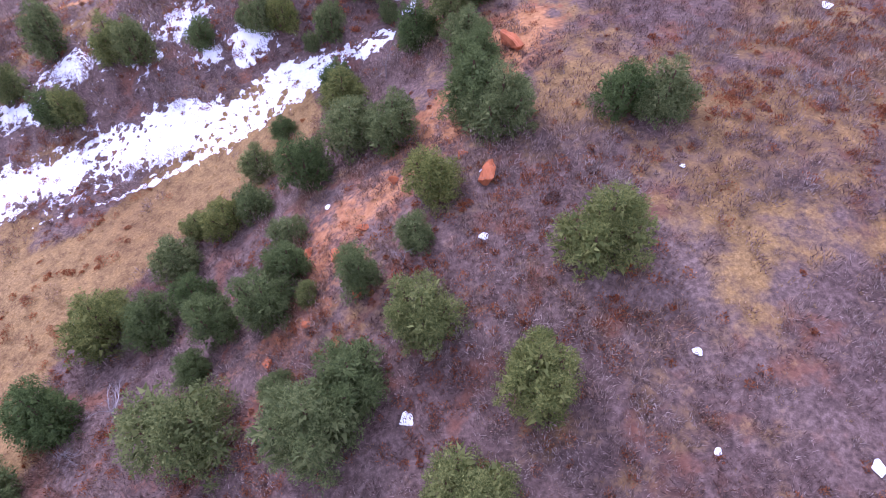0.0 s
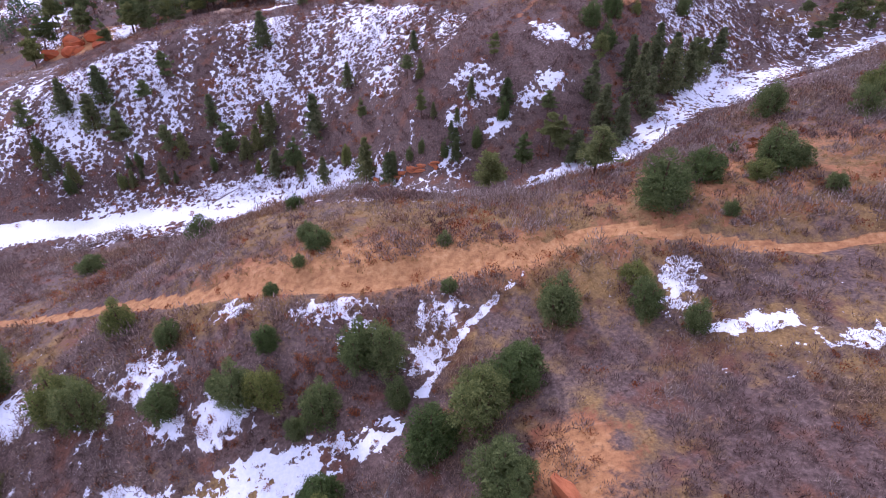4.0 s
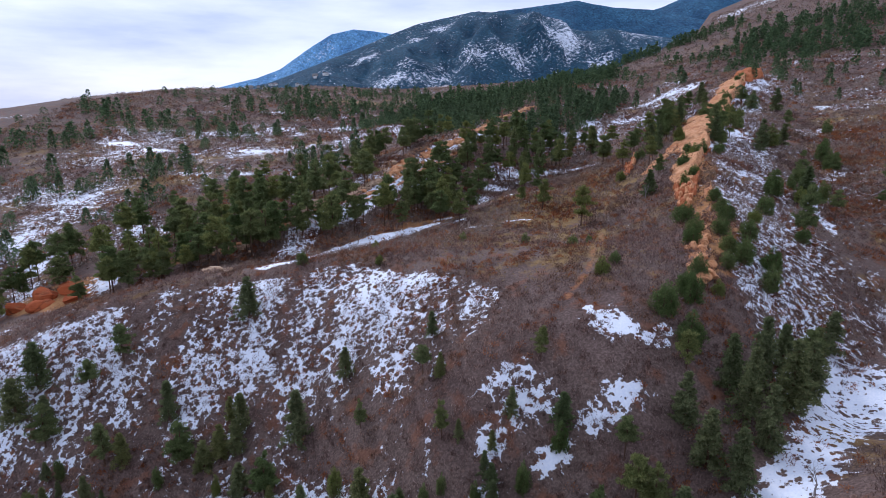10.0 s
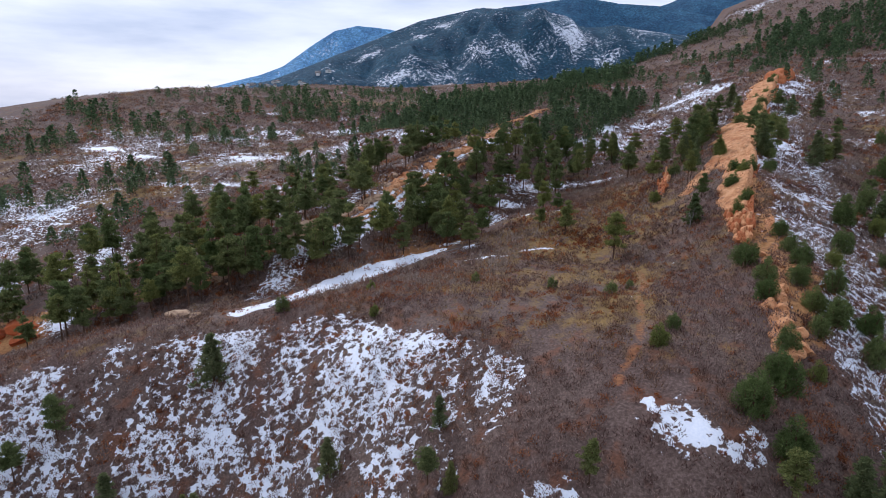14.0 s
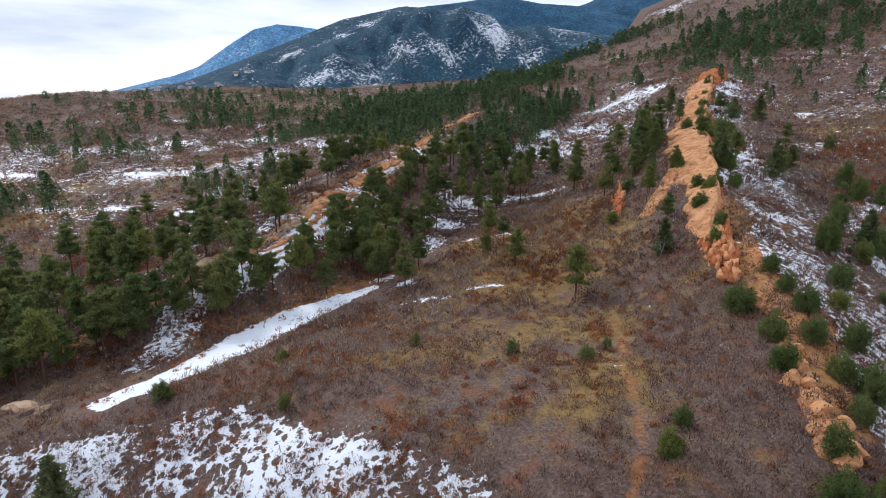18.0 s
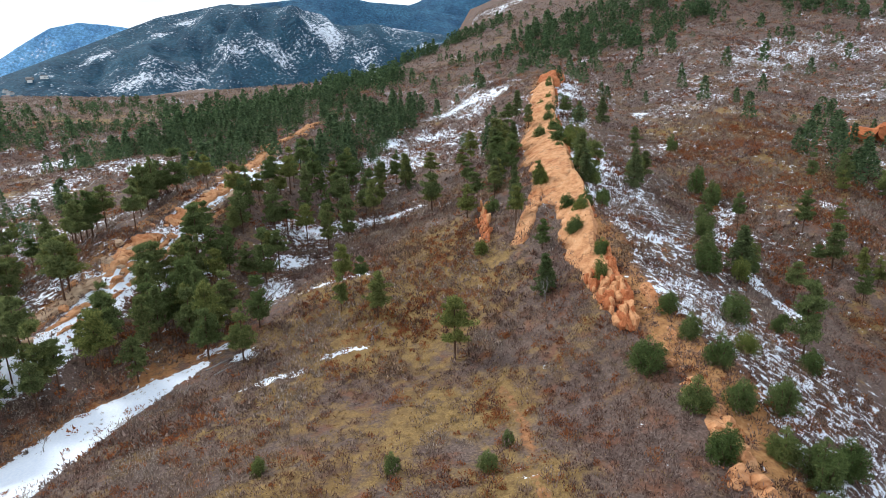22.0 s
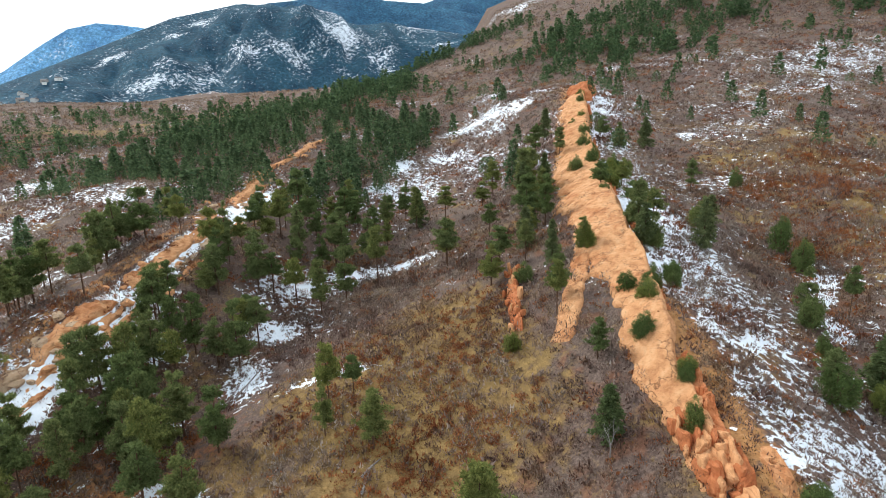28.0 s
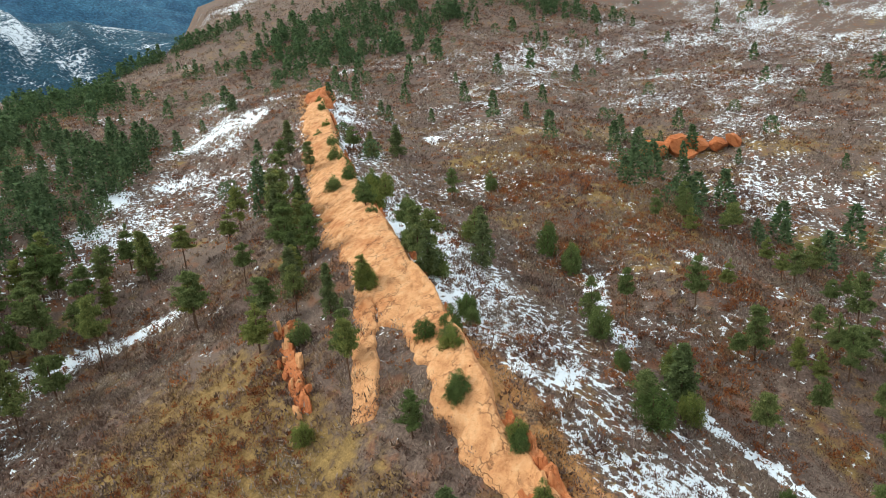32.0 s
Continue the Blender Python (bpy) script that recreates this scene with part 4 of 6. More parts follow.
for k, (x, y, sx, sy, sz) in enumerate([(3.4, 33.6, 1.5, 3.4, 2.6), (6.2, 52.5, 1.6, 4.2, 2.2), (-4.5, 36, 1.6, 1.1, 0.9), (-9, 29, 1.5, 1.2, 0.9), (-13.5, 20, 1.4, 1.0, 0.8), (1.5, 37, 1.2, 0.9, 0.7), (-6.5, 24, 1.3, 1, 0.9), (-8, 20, 1.6, 1, 0.8), (-12, 30, 1.8, 1.2, 1.0), (-15, 33, 1.2, 0.9, 0.7), (-6.8, 31, 1.4, 1.0, 0.8), (-10.5, 22.5, 1.1, 0.9, 0.9)]):
    boulder(x, y, sx, sy, sz, 35 * k, REDROCK, "tilted red sandstone slab between junipers", "red slabs among junipers", k, 0.2, "sandstone_slab", 18)


# ---- trees ----
def tube(verts, faces, path, radii, sides=6):
    """Add a tapered tube along path."""
    start = len(verts)
    for p, r in zip(path, radii):
        for k in range(sides):
            a = 2 * math.pi * k / sides
            verts.append((p[0] + r * math.cos(a), p[1] + r * math.sin(a), p[2]))
    for i in range(len(path) - 1):
        for k in range(sides):
            a, b = start + i * sides + k, start + i * sides + (k + 1) % sides
            faces.append((a, b, b + sides, a + sides))


def sprays(centres, spread, count, size, r, flat=0.75, droop=0.0, slim=0.42):
    """Many small leaf triangles round the centres: arrays of corner points."""
    c = np.repeat(np.asarray(centres, float), count, 0)
    s = np.repeat(np.asarray(spread, float), count)[:, None]
    off = r.normal(size=c.shape)
    off /= np.linalg.norm(off, axis=1)[:, None]
    off *= (r.random((len(c), 1)) ** 0.45) * s * np.array([1, 1, flat])
    p = c + off
    out = off / np.maximum(np.linalg.norm(off, axis=1)[:, None], 1e-6)
    d = out + r.normal(size=c.shape) * 0.7 + np.array([0, 0, 0.25 - droop])
    d /= np.linalg.norm(d, axis=1)[:, None]
    e = np.cross(d, r.normal(size=c.shape))
    e /= np.linalg.norm(e, axis=1)[:, None]
    ln = size * (0.6 + 0.8 * r.random((len(c), 1)))
    tri = np.stack([p - e * ln * slim, p + e * ln * slim, p + d * ln * 1.5], 1)
    return tri.reshape(-1, 3)


def leaves_mesh(name, tris, mat):
    """A mesh of loose triangles from their corners, three by three."""
    me, n = bpy.data.meshes.new(name), len(tris)
    me.vertices.add(n)
    me.vertices.foreach_set("co", np.ascontiguousarray(tris, dtype=np.float32).ravel())
    me.loops.add(n)
    me.loops.foreach_set("vertex_index", np.arange(n, dtype=np.int32))
    me.polygons.add(n // 3)
    me.polygons.foreach_set("loop_start", np.arange(0, n, 3, dtype=np.int32))
    me.update(calc_edges=True)
    me.materials.append(mat)
    return me


def juniper_meshes(k, count=62):
    """Several upright, ragged lobes of fine foliage on a short forked trunk; one metre wide and high, to be scaled."""
    r = np.random.default_rng(100 + k)
    v, f, cen, spr, core = [], [], [], [], []
    turn = r.uniform(0, 6.28)
    lobes = []
    for n in range(7 + k % 3):
        a, out = turn + n * 2.4, (0.0 if n == 0 else r.uniform(0.12, 0.30))
        lobes.append((out * math.cos(a), out * math.sin(a), (r.uniform(0.88, 1.0) if n == 0 else r.uniform(0.5, 0.92) - 0.3 * out), r.uniform(0.15, 0.23)))
    for lx, ly, top, lr in lobes:
        tube(v, f, [(0, 0, -0.06), (lx * 0.45, ly * 0.45, 0.14), (lx, ly, top * 0.8)], [0.04, 0.03, 0.008])
        for n in range(30):
            z = r.uniform(0.05, 1.0) ** 0.9
            a = r.uniform(0, 6.28)
            rad = lr * (1 - z ** 2.6) ** 0.5 * r.uniform(0.7, 1.12) * (0.75 + 0.25 * min(1, z * 4))
            cen.append((lx + rad * math.cos(a), ly + rad * math.sin(a), max(0.05, z * top)))
            spr.append(r.uniform(0.045, 0.085))
        core += [(lx, ly, top * q) for q in (0.18, 0.38, 0.58, 0.76)]
    tri = np.concatenate([sprays(cen, spr, count, 0.0165, r, 0.9, 0.0, 0.32), sprays(core, [0.13] * len(core), 60, 0.042, r, 1.0)])
    joined, at = np.unique(np.round(np.array(v), 4), axis=0, return_inverse=True)  # the stems fork from one foot
    at = at.ravel()
    f = [tuple(int(at[i]) for i in face) for face in f]
    return mesh_from("trunk", joined, f, BARK), leaves_mesh("crown", tri, JUNIPER)


def pine_meshes(k, count=60, mat=None, bare=0.35):
    """An open, uneven crown of needle clumps on whorled limbs along a straight trunk; one metre high and about half as wide."""
    r = np.random.default_rng(300 + k)
    v, f, cen, spr = [], [], [], []
    bend = r.normal(0, 0.015, 2)
    path = [(bend[0] * t * t * 3, bend[1] * t * t * 3, t) for t in np.linspace(-0.03, 0.97, 9)]
    tube(v, f, path, np.linspace(0.017, 0.004, 9), 7)
    low = bare + r.uniform(-0.15, 0.1)
    heavy = r.uniform(0, 6.28)
    levels = np.sort(r.uniform(low, 0.94, 15))
    for n, z in enumerate(levels):
        t = (z - low) / (0.97 - low)
        reach = (0.06 + 0.22 * (1 - t) ** 0.8 * (0.55 + 0.45 * min(1, t * 3.5))) * r.uniform(0.7, 1.25)
        for a in range(4 if t < 0.75 else 3):
            ang = n * 2.4 + a * 2 * math.pi / 4 + r.normal(0, 0.4)
            if r.random() < 0.2 + 0.14 * math.cos(ang - heavy):
                continue
            rr = reach * r.uniform(0.55, 1.2)
            tip = (rr * math.cos(ang), rr * math.sin(ang), z + rr * r.uniform(-0.2, 0.35))
            tube(v, f, [(0, 0, z), tip], [0.006, 0.002], 4)
            for g in np.linspace(0.4, 1.0, 3):
                cen.append((tip[0] * g + r.normal(0, 0.012), tip[1] * g + r.normal(0, 0.012), z + (tip[2] - z) * g + 0.012))
                spr.append(r.uniform(0.03, 0.065))
    for q in (0.9, 0.94, 0.975):
        cen.append((bend[0] * 3 * q, bend[1] * 3 * q, q))
        spr.append(0.035)
    return mesh_from("trunk", v, f, BARK), leaves_mesh("crown", sprays(cen, spr, count, 0.0235, r, 0.65, 0.0, 0.34), mat or PINE)


def fir_meshes(k, count=44):
    """A dark narrow cone of drooping boughs, one metre high."""
    r = np.random.default_rng(500 + k)
    v, f, cen, spr = [], [], [], []
    tube(v, f, [(0, 0, -0.03), (0, 0, 0.5), (0, 0, 0.98)], [0.02, 0.012, 0.002])
    for n, z in enumerate(np.linspace(0.1, 0.96, 17)):
        reach = (0.25 * (1 - z) ** 0.8 + 0.012) * r.uniform(0.65, 1.2)
        for a in range(5):
            ang = n * 1.3 + a * 2 * math.pi / 5 + r.normal(0, 0.3)
            if r.random() < 0.22:
                continue
            rr = reach * r.uniform(0.65, 1.15)
            for g in (0.45, 0.95):
                cen.append((rr * g * math.cos(ang), rr * g * math.sin(ang), z - rr * g * 0.25))
                spr.append(0.03 + 0.025 * (1 - z))
    return mesh_from("trunk", v, f, BARK), leaves_mesh("crown", sprays(cen, spr, count, 0.025, r, 0.6, 0.3), FIR)


def bare_meshes(k):
    """A leafless tree: forked limbs down to thin twigs, one metre high."""
    r = np.random.default_rng(700 + k)
    v, f = [], []

    def grow(p, d, ln, rad, depth):
        q = p + d * ln
        tube(v, f, [p, p + d * ln * 0.5 + r.normal(0, 0.02, 3) * ln, q], [rad, rad * 0.8, rad * 0.55], 4 if depth else 6)
        if depth < 4:
            for _ in range(3 if depth < 3 else 4):
                e = d + r.normal(0, 0.55, 3) + np.array([0, 0, 0.08])
                grow(q if r.random() < 0.6 else p + d * ln * 0.6, e / np.linalg.norm(e), ln * r.uniform(0.55, 0.8), rad * 0.5, depth + 1)
    grow(np.array([0, 0, -0.04]), np.array([0.0, 0.0, 1.0]), 0.36, 0.022, 0)
    return (mesh_from("trunk", v, f, GREYWOOD),)


TREES = {}


def plant(kind, x, y, high, wide, label, group, k):
    """One tree of a kind, high metres tall and wide metres across, standing on the land."""
    makers = {"juniper": (juniper_meshes, 5), "ponderosa_pine": (pine_meshes, 7), "fir": (fir_meshes, 4), "bare_tree": (bare_meshes, 4)}
    maker, kinds = makers[kind]
    key = (kind, k % kinds)
    if key not in TREES:
        TREES[key] = maker(k % kinds)
    root = new(kind)
    base = {"juniper": 1.0, "ponderosa_pine": 0.56, "fir": 0.46, "bare_tree": 0.9}[kind]
    root.matrix_world = pose(x, y, float(land(x, y)[0]) - 0.1, 0, 0, (k * 137.5) % 360) @ Matrix.Diagonal((wide / base, wide / base, high, 1))
    tagged(root, label, "tree", group)
    for name, me in zip(("trunk", "crown"), TREES[key]):
        part(name, me, root)
    return root


# junipers on the red slope under the start: x, y, width
NEAR_JUNIPERS = [(0.1, 61.0, 5.7), (-3.8, 59.1, 5.0), (1.9, 54.0, 4.9), (2.2, 43.4, 6.6), (4.6, 40.0, 6.2), (2.6, 48.5, 4.8), (-11.7, 53.0, 5.2), (-9.5, 44.6, 6.0), (-5.1, 42.9, 5.6), (-19.2, 52.0, 3.1), (-14.1, 41.3, 5.7), (-21.2, 46.8, 4.3), (-27.0, 39.7, 3.3), (-23.1, 39.2, 5.0),
                 (-20.1, 40.2, 4.3), (-1.0, 32.4, 4.8), (-2.2, 27.9, 3.2), (-14.1, 32.9, 3.6), (-12.9, 28.3, 4.1), (-27.6, 34.9, 5.4), (-6.6, 25.1, 3.8), (-10.9, 25.2, 2.2), (-14.4, 24.8, 5.0), (-19.1, 24.4, 4.9), (-23.4, 28.9, 4.3), (-27.5, 26.9, 5.3),
                 (-33.1, 27.5, 7.2), (-1.3, 20.2, 5.1), (-1.0, 36.1, 1.2)]
GULLY_JUNIPERS = [(-20.7, 20.8, 3.2), (5.9, 15.5, 5.5), (10.9, 24.8, 6.3), (14.4, 38.8, 4.8), (17.5, 38.3, 4.8), (-6.0, 16.4, 5.4), (-12.0, 17.4, 3.0), (-8.4, 13.6, 7.1), (-18.5, 14.1, 8.0), (-35.2, 18.3, 6.4), (3.5, 64.3, 4.8), (-12.8, 56.2, 4.0), (-38, 12, 6), (2, 8.5, 5.5)]
BANK_JUNIPERS = [(-58.2, 73.8, 6.5), (-45.4, 68.2, 5.8), (-41.2, 66.4, 5.2), (-42.3, 77.5, 4.0), (-31.6, 65.9, 3.9), (-33.9, 73.6, 3.2), (-23.4, 65.6, 4.2), (-20.4, 65.2, 4.0), (-25.8, 66.7, 2.4), (-21.4, 70.2, 2.6), (-14.3, 63.6, 4.1), (-11.4, 68.6, 4.8), (-9.0, 67.8, 4.6), (-7.3, 64.5, 2.6),
                 (-16.8, 62.5, 2.0), (4.2, 66.0, 3.3), (7.6, 71.8, 4.5), (15.6, 71.6, 3.4), (19.7, 69.2, 2.7), (-53.0, 60.5, 5.0), (-49.8, 60.0, 4.8), (-65, 62, 4.4), (-70, 70, 5), (-74, 76, 5), (-62, 66, 5), (-80, 66, 5)]
TRAIL_JUNIPERS = [(20.2, 87.5, 7.2), (26.4, 92.6, 4.9), (34.6, 94.5, 5.4), (37.5, 94.2, 4.0), (42.2, 114.1, 5.3), (-40, 97, 4.7), (-68, 108, 4.8), (-20.8, 85.6, 2.6), (-18.8, 83, 3.3), (26.8, 84, 1.9), (-4.1, 82.5, 1.8), (-20.2, 79.7, 1.6), (-26.3, 98.8, 2.8), (15.4, 75.6, 3.3), (39, 87.5, 2.5),
                  (32.9, 101, 1.6), (32.6, 91.6, 3.3), (-3.1, 75.6, 1.9), (-22.7, 76.7, 2.0), (52, 108, 4.5), (60, 120, 5), (70, 128, 4.5)]
for n, (x, y, w) in enumerate(NEAR_JUNIPERS):
    plant("juniper", x, y, w * rng.uniform(1.05, 1.3), w * 1.26, "round dark green juniper on the red scrub slope", "junipers on the red slope", n)
for n, (x, y, w) in enumerate(GULLY_JUNIPERS):
    plant("juniper", x, y, w * rng.uniform(1.05, 1.3), w * 1.26, "bushy green juniper beside the snowy gully", "junipers along the gully", n + 2)
for n, (x, y, w) in enumerate(BANK_JUNIPERS):
    plant("juniper", x, y, w * rng.uniform(1.2, 1.6), w * 1.2, "dense juniper on the wooded bank below the trail", "junipers on the wooded bank", n + 3)
for n, (x, y, w) in enumerate(TRAIL_JUNIPERS):
    plant("juniper", x, y, w * rng.uniform(0.85, 1.15), w * 1.2, "green juniper beside the orange dirt trail", "junipers near the trail", n + 1)

# firs and pines on the snowy slope above the stream: x, y, width, height
SLOPE_TREES = [(-79.8, 170.5, 5.4, 9.7), (-94.9, 165.4, 7.1, 10.6), (-83.6, 165.1, 5.3, 8.2), (-38.2, 154.0, 6.2, 11.4), (-42.0, 147.4, 6.0, 9.9), (-23.7, 137.8, 5.3, 11.5), (-60.4, 155.1, 6.5, 9.7),
               (-50.6, 159.2, 4.9, 8.8), (-75.0, 154.8, 5.4, 9.8), (-31.3, 161.3, 3.8, 6.5), (-16.4, 153.9, 4.0, 5.9), (-15.6, 160.6, 3.1, 5.2), (-12.3, 142.6, 3.1, 7.1), (-56.7, 179.5, 6.3, 10),
               (2.0, 147.0, 3.1, 6.3), (4.7, 139.5, 4.2, 5.9), (12.4, 135.4, 4.0, 7.2), (-95.7, 160.0, 6.9, 10.3), (-26.5, 151.4, 3.0, 6.0), (-66, 162, 5, 9), (-88, 157, 6, 10), (-104, 163, 6, 10), (-112, 158, 6, 10), (-2.3, 141.5, 2.6, 5.2)]
DRAW_TREES = [(12.9, 130.4, 4.6, 8.4), (23.0, 135.6, 4.8, 8.8), (30.2, 141.9, 5.0, 10.9), (36.7, 144.0, 6.0, 11.1), (22.9, 146.6, 3.9, 6.1), (28.7, 145.5, 4.3, 8.7), (39.2, 152.6, 4.6, 7.4), (31.3, 137.8, 4.0, 9.7),
              (14.9, 129.5, 4.5, 8.3), (17.7, 127.6, 4.4, 6.6), (34, 148, 4.8, 10), (41, 148, 5, 10), (44, 154, 5, 9), (26, 133, 4.4, 9), (47, 158, 4.5, 8), (21, 140, 4, 8), (8, 128, 4, 8), (52, 163, 4.5, 8)]
for n, (x, y, w, h) in enumerate(SLOPE_TREES):
    plant("fir" if n % 2 else "ponderosa_pine", x, y, h * 0.9, w * 0.9, "dark conifer on the snow-patched slope", "conifers on the snowy slope", n)
for n, (x, y, w, h) in enumerate(DRAW_TREES):
    plant("fir" if n % 4 else "ponderosa_pine", x, y, h, w, "tall dark conifer in the stream draw", "conifers in the stream draw", n + 3)
for n in range(44):
    x = rng.uniform(-112, 8)
    y = float(np.interp(x, [p[0] for p in LAND["slope_foot"]], [p[1] for p in LAND["slope_foot"]])) + rng.uniform(-3, 22) * rng.random()
    h = rng.uniform(3.0, 7.5)
    plant("fir" if n % 3 else "juniper", x, y, h, h * rng.uniform(0.45, 0.65), "small dark conifer in brush at the foot of the snowy slope", "small conifers at the slope's foot", n + 1)
plant("ponderosa_pine", 1.5, 113.5, 9.5, 6.4, "bright green pine at the stream bend", "", 2)
plant("ponderosa_pine", 16.0, 104.0, 7.8, 6.8, "green pine on the stream bank", "", 5)

# pines of the meadow: x, y, width, height
MEADOW_PINES = [(18.5, 223.7, 6.4, 9.8), (9.9, 245.7, 5.8, 8.1), (4.7, 255.4, 4.6, 10.2), (8.8, 258.1, 3.7, 6.5), (-15.5, 244.6, 5.3, 9.7), (-22.1, 250.8, 6.6, 9.2), (-12.5, 257.5, 5.5, 10.0), (-34.3, 249.3, 5.5, 7.9),
                (6.9, 305.3, 5.9, 11.8), (21.9, 313.2, 5.6, 13.5), (38.2, 305.4, 6.9, 11.5), (39.8, 278.2, 5.8, 7.8), (62.6, 312.1, 4.9, 9.9), (13.3, 309.0, 5.6, 12.2), (24.6, 336.3, 6, 10.7), (39.0, 342.2, 5.5, 11.2),
                (-3.8, 315.2, 6.1, 9.1), (12.8, 327.6, 6, 13), (3.5, 251, 3.5, 8), (30, 345, 5, 10)]
for n, (x, y, w, h) in enumerate(MEADOW_PINES):
    plant("ponderosa_pine", x, y, h * 1.15, w * 1.05, "ponderosa pine with a bare lower trunk on dry grass", "pines in the meadow", n)

# trees on and beside the hogback: x, y, width, height
HOG_TREES = [(47.7, 228.1, 3.1, 3.3), (43.6, 221.3, 3.6, 4.8), (37.1, 199.1, 5.7, 5.4), (57.7, 206.9, 5.8, 5.5), (45.8, 201.9, 3.9, 3.9), (46.5, 207.5, 4.2, 3.5), (48.8, 238.8, 4.3, 2.9), (54.4, 246.7, 4.2, 4.0),
             (63.5, 253.1, 3.9, 3.4), (44.0, 271.5, 5.0, 4.4), (34.4, 253.5, 3.7, 3.7), (81.1, 307.3, 7, 6), (78.6, 316.6, 5.1, 5.5), (62.2, 196.5, 4.6, 4.0), (44.7, 194.9, 4.7, 4.7), (70.4, 208.9, 2.4, 1.8),
             (36.5, 189, 4.6, 4.6), (41, 187, 4.2, 4.2), (33.5, 181, 4.6, 4.6), (40, 180, 4.4, 4.2), (53, 250.3, 4.4, 4.2), (56.5, 249, 4.4, 5), (48.5, 229, 3.2, 3.6), (55.6, 269, 4, 5.5), (89, 315, 5.5, 6), (84.5, 319, 5.5, 6), (95.7, 345, 5.5, 6.5), (62.4, 252, 3.8, 3.8), (72, 290, 4, 4.5), (78, 303, 4.5, 5), (86, 311, 5, 5.5), (92, 331, 5, 5.5), (100, 352, 5, 5.5), (110, 372, 5.5, 6), (118, 388, 5.5, 6), (126, 404, 5, 5), (104, 368, 4, 4), (52, 198, 4, 3.6), (37, 172, 4, 4), (30, 166, 4, 4.6), (26.5, 158, 4.5, 5)]
HOG_TREES_EAST = [(79.2, 299.9, 6.0, 6.0), (69.8, 274.9, 5.4, 6), (83, 292.7, 5.2, 5.6), (66.9, 264.2, 5.6, 6), (90.3, 311.3, 5.2, 5.5), (53.1, 244.9, 4.6, 4.6), (47.9, 238.4, 4.0, 3.6), (60.8, 249.3, 3.2, 3.2), (55.7, 268.3, 4.4, 4.8), (47.3, 227.8, 2.8, 3), (96.3, 341.3, 4.6, 5), (89.2, 279, 6.4, 6.5), (66.4, 223.3, 6.2, 6), (100.2, 261.6, 5.6, 7), (101.8, 268.9, 6, 8), (76.3, 234.1, 3.6, 4.4),
                  (82, 242, 5, 6), (73, 222, 4.5, 5), (82.4, 229.5, 5, 6), (102.7, 263, 4.4, 5), (121, 305, 5, 6),
                  (41.9, 177.1, 5, 6), (45, 172, 5, 5.5), (48, 179, 5, 5), (46, 186, 4.6, 5), (24.4, 150.5, 5, 6), (21.7, 155.1, 5.4, 6), (26.2, 160, 4.6, 5)]
HOG_PINES = [(36.5, 227.5, 4.6, 7.1), (42.0, 240.0, 3.9, 6.3), (43.1, 255.3, 3.8, 9.5), (49.9, 271.5, 3.8, 8.8), (60.3, 302.8, 5, 10), (55.1, 269.4, 3.7, 6.5), (65.6, 264.7, 4.9, 8), (73.2, 273.2, 5.4, 8.5),
             (89.1, 347.9, 5, 9), (69.4, 317.0, 5.1, 10), (73.3, 280.7, 4.9, 7.5), (88.6, 277.7, 5.2, 8), (95.0, 282.7, 5.2, 6.7), (84.1, 245.0, 4.0, 9.1), (67.6, 225.0, 4.6, 6.5), (75.6, 224.5, 5.6, 9.5),
             (92.3, 243.7, 3.4, 9.5), (95.9, 225.8, 3.4, 5), (108.3, 343.8, 5.1, 8), (105.8, 349.6, 6, 8), (78, 347, 7, 13), (62.5, 316, 6, 12), (58, 292, 5.4, 12), (43.4, 283, 6, 10), (50.8, 286.5, 5.4, 9.5), (45, 259, 4.2, 10), (38.6, 308, 6, 12), (40, 344, 6, 11.5), (64, 343, 6, 12), (66, 268, 5.5, 11), (81.6, 268, 5.4, 10.5), (74, 295.6, 5, 8), (84, 302.5, 5.2, 7.2), (119, 345, 6, 10), (70, 330, 6, 11), (85, 358, 6, 11), (95, 372, 6, 11), (48, 280, 4, 9), (52, 288, 4.4, 9), (56, 296, 4.6, 9), (66, 311, 4.6, 9)]
for n, (x, y, w, h) in enumerate(HOG_TREES + HOG_TREES_EAST):
    plant("juniper", x, y, max(h, w * 0.85), w, "green juniper clinging beside the sandstone hogback", "junipers on the hogback", n)
for n, (x, y, w, h) in enumerate(HOG_PINES):
    plant("ponderosa_pine" if n % 3 else "fir", x, y, h, w, "pine growing at the edge of the sandstone hogback", "pines beside the hogback", n)
BRUSH_JUNIPERS = [(-12.5, 203, 2.4), (2, 196, 2.6), (12, 192, 2.8), (16, 196, 2.2), (-34, 204, 2.4), (-50, 196, 3.6), (14, 168, 3.4), (17, 172, 2.6), (-30, 188, 2.4), (32, 162, 3), (66, 206, 3), (80, 226, 3)]
for n, (x, y, w) in enumerate(BRUSH_JUNIPERS):
    plant("juniper", x, y, w * 1.05, w, "small round juniper in dry brush", "small junipers in the brush", n)
for n, (x, y, h, w) in enumerate([(35.0, 224.5, 6.0, 5.5), (67, 153, 9, 8), (33, 129, 5, 6), (-61, 140, 5, 5), (-49, 139, 4.5, 5), (26, 122, 4, 5), (-7, 55, 6, 4), (-3, 26, 2.6, 3.0), (-28, 18, 4, 6), (-32, 15, 3, 4.5), (-58, 232, 3, 4), (-45, 233, 3, 3.5)]):
    plant("bare_tree", x, y, h, w, "leafless grey tree with twisted limbs", "leafless grey trees", n)


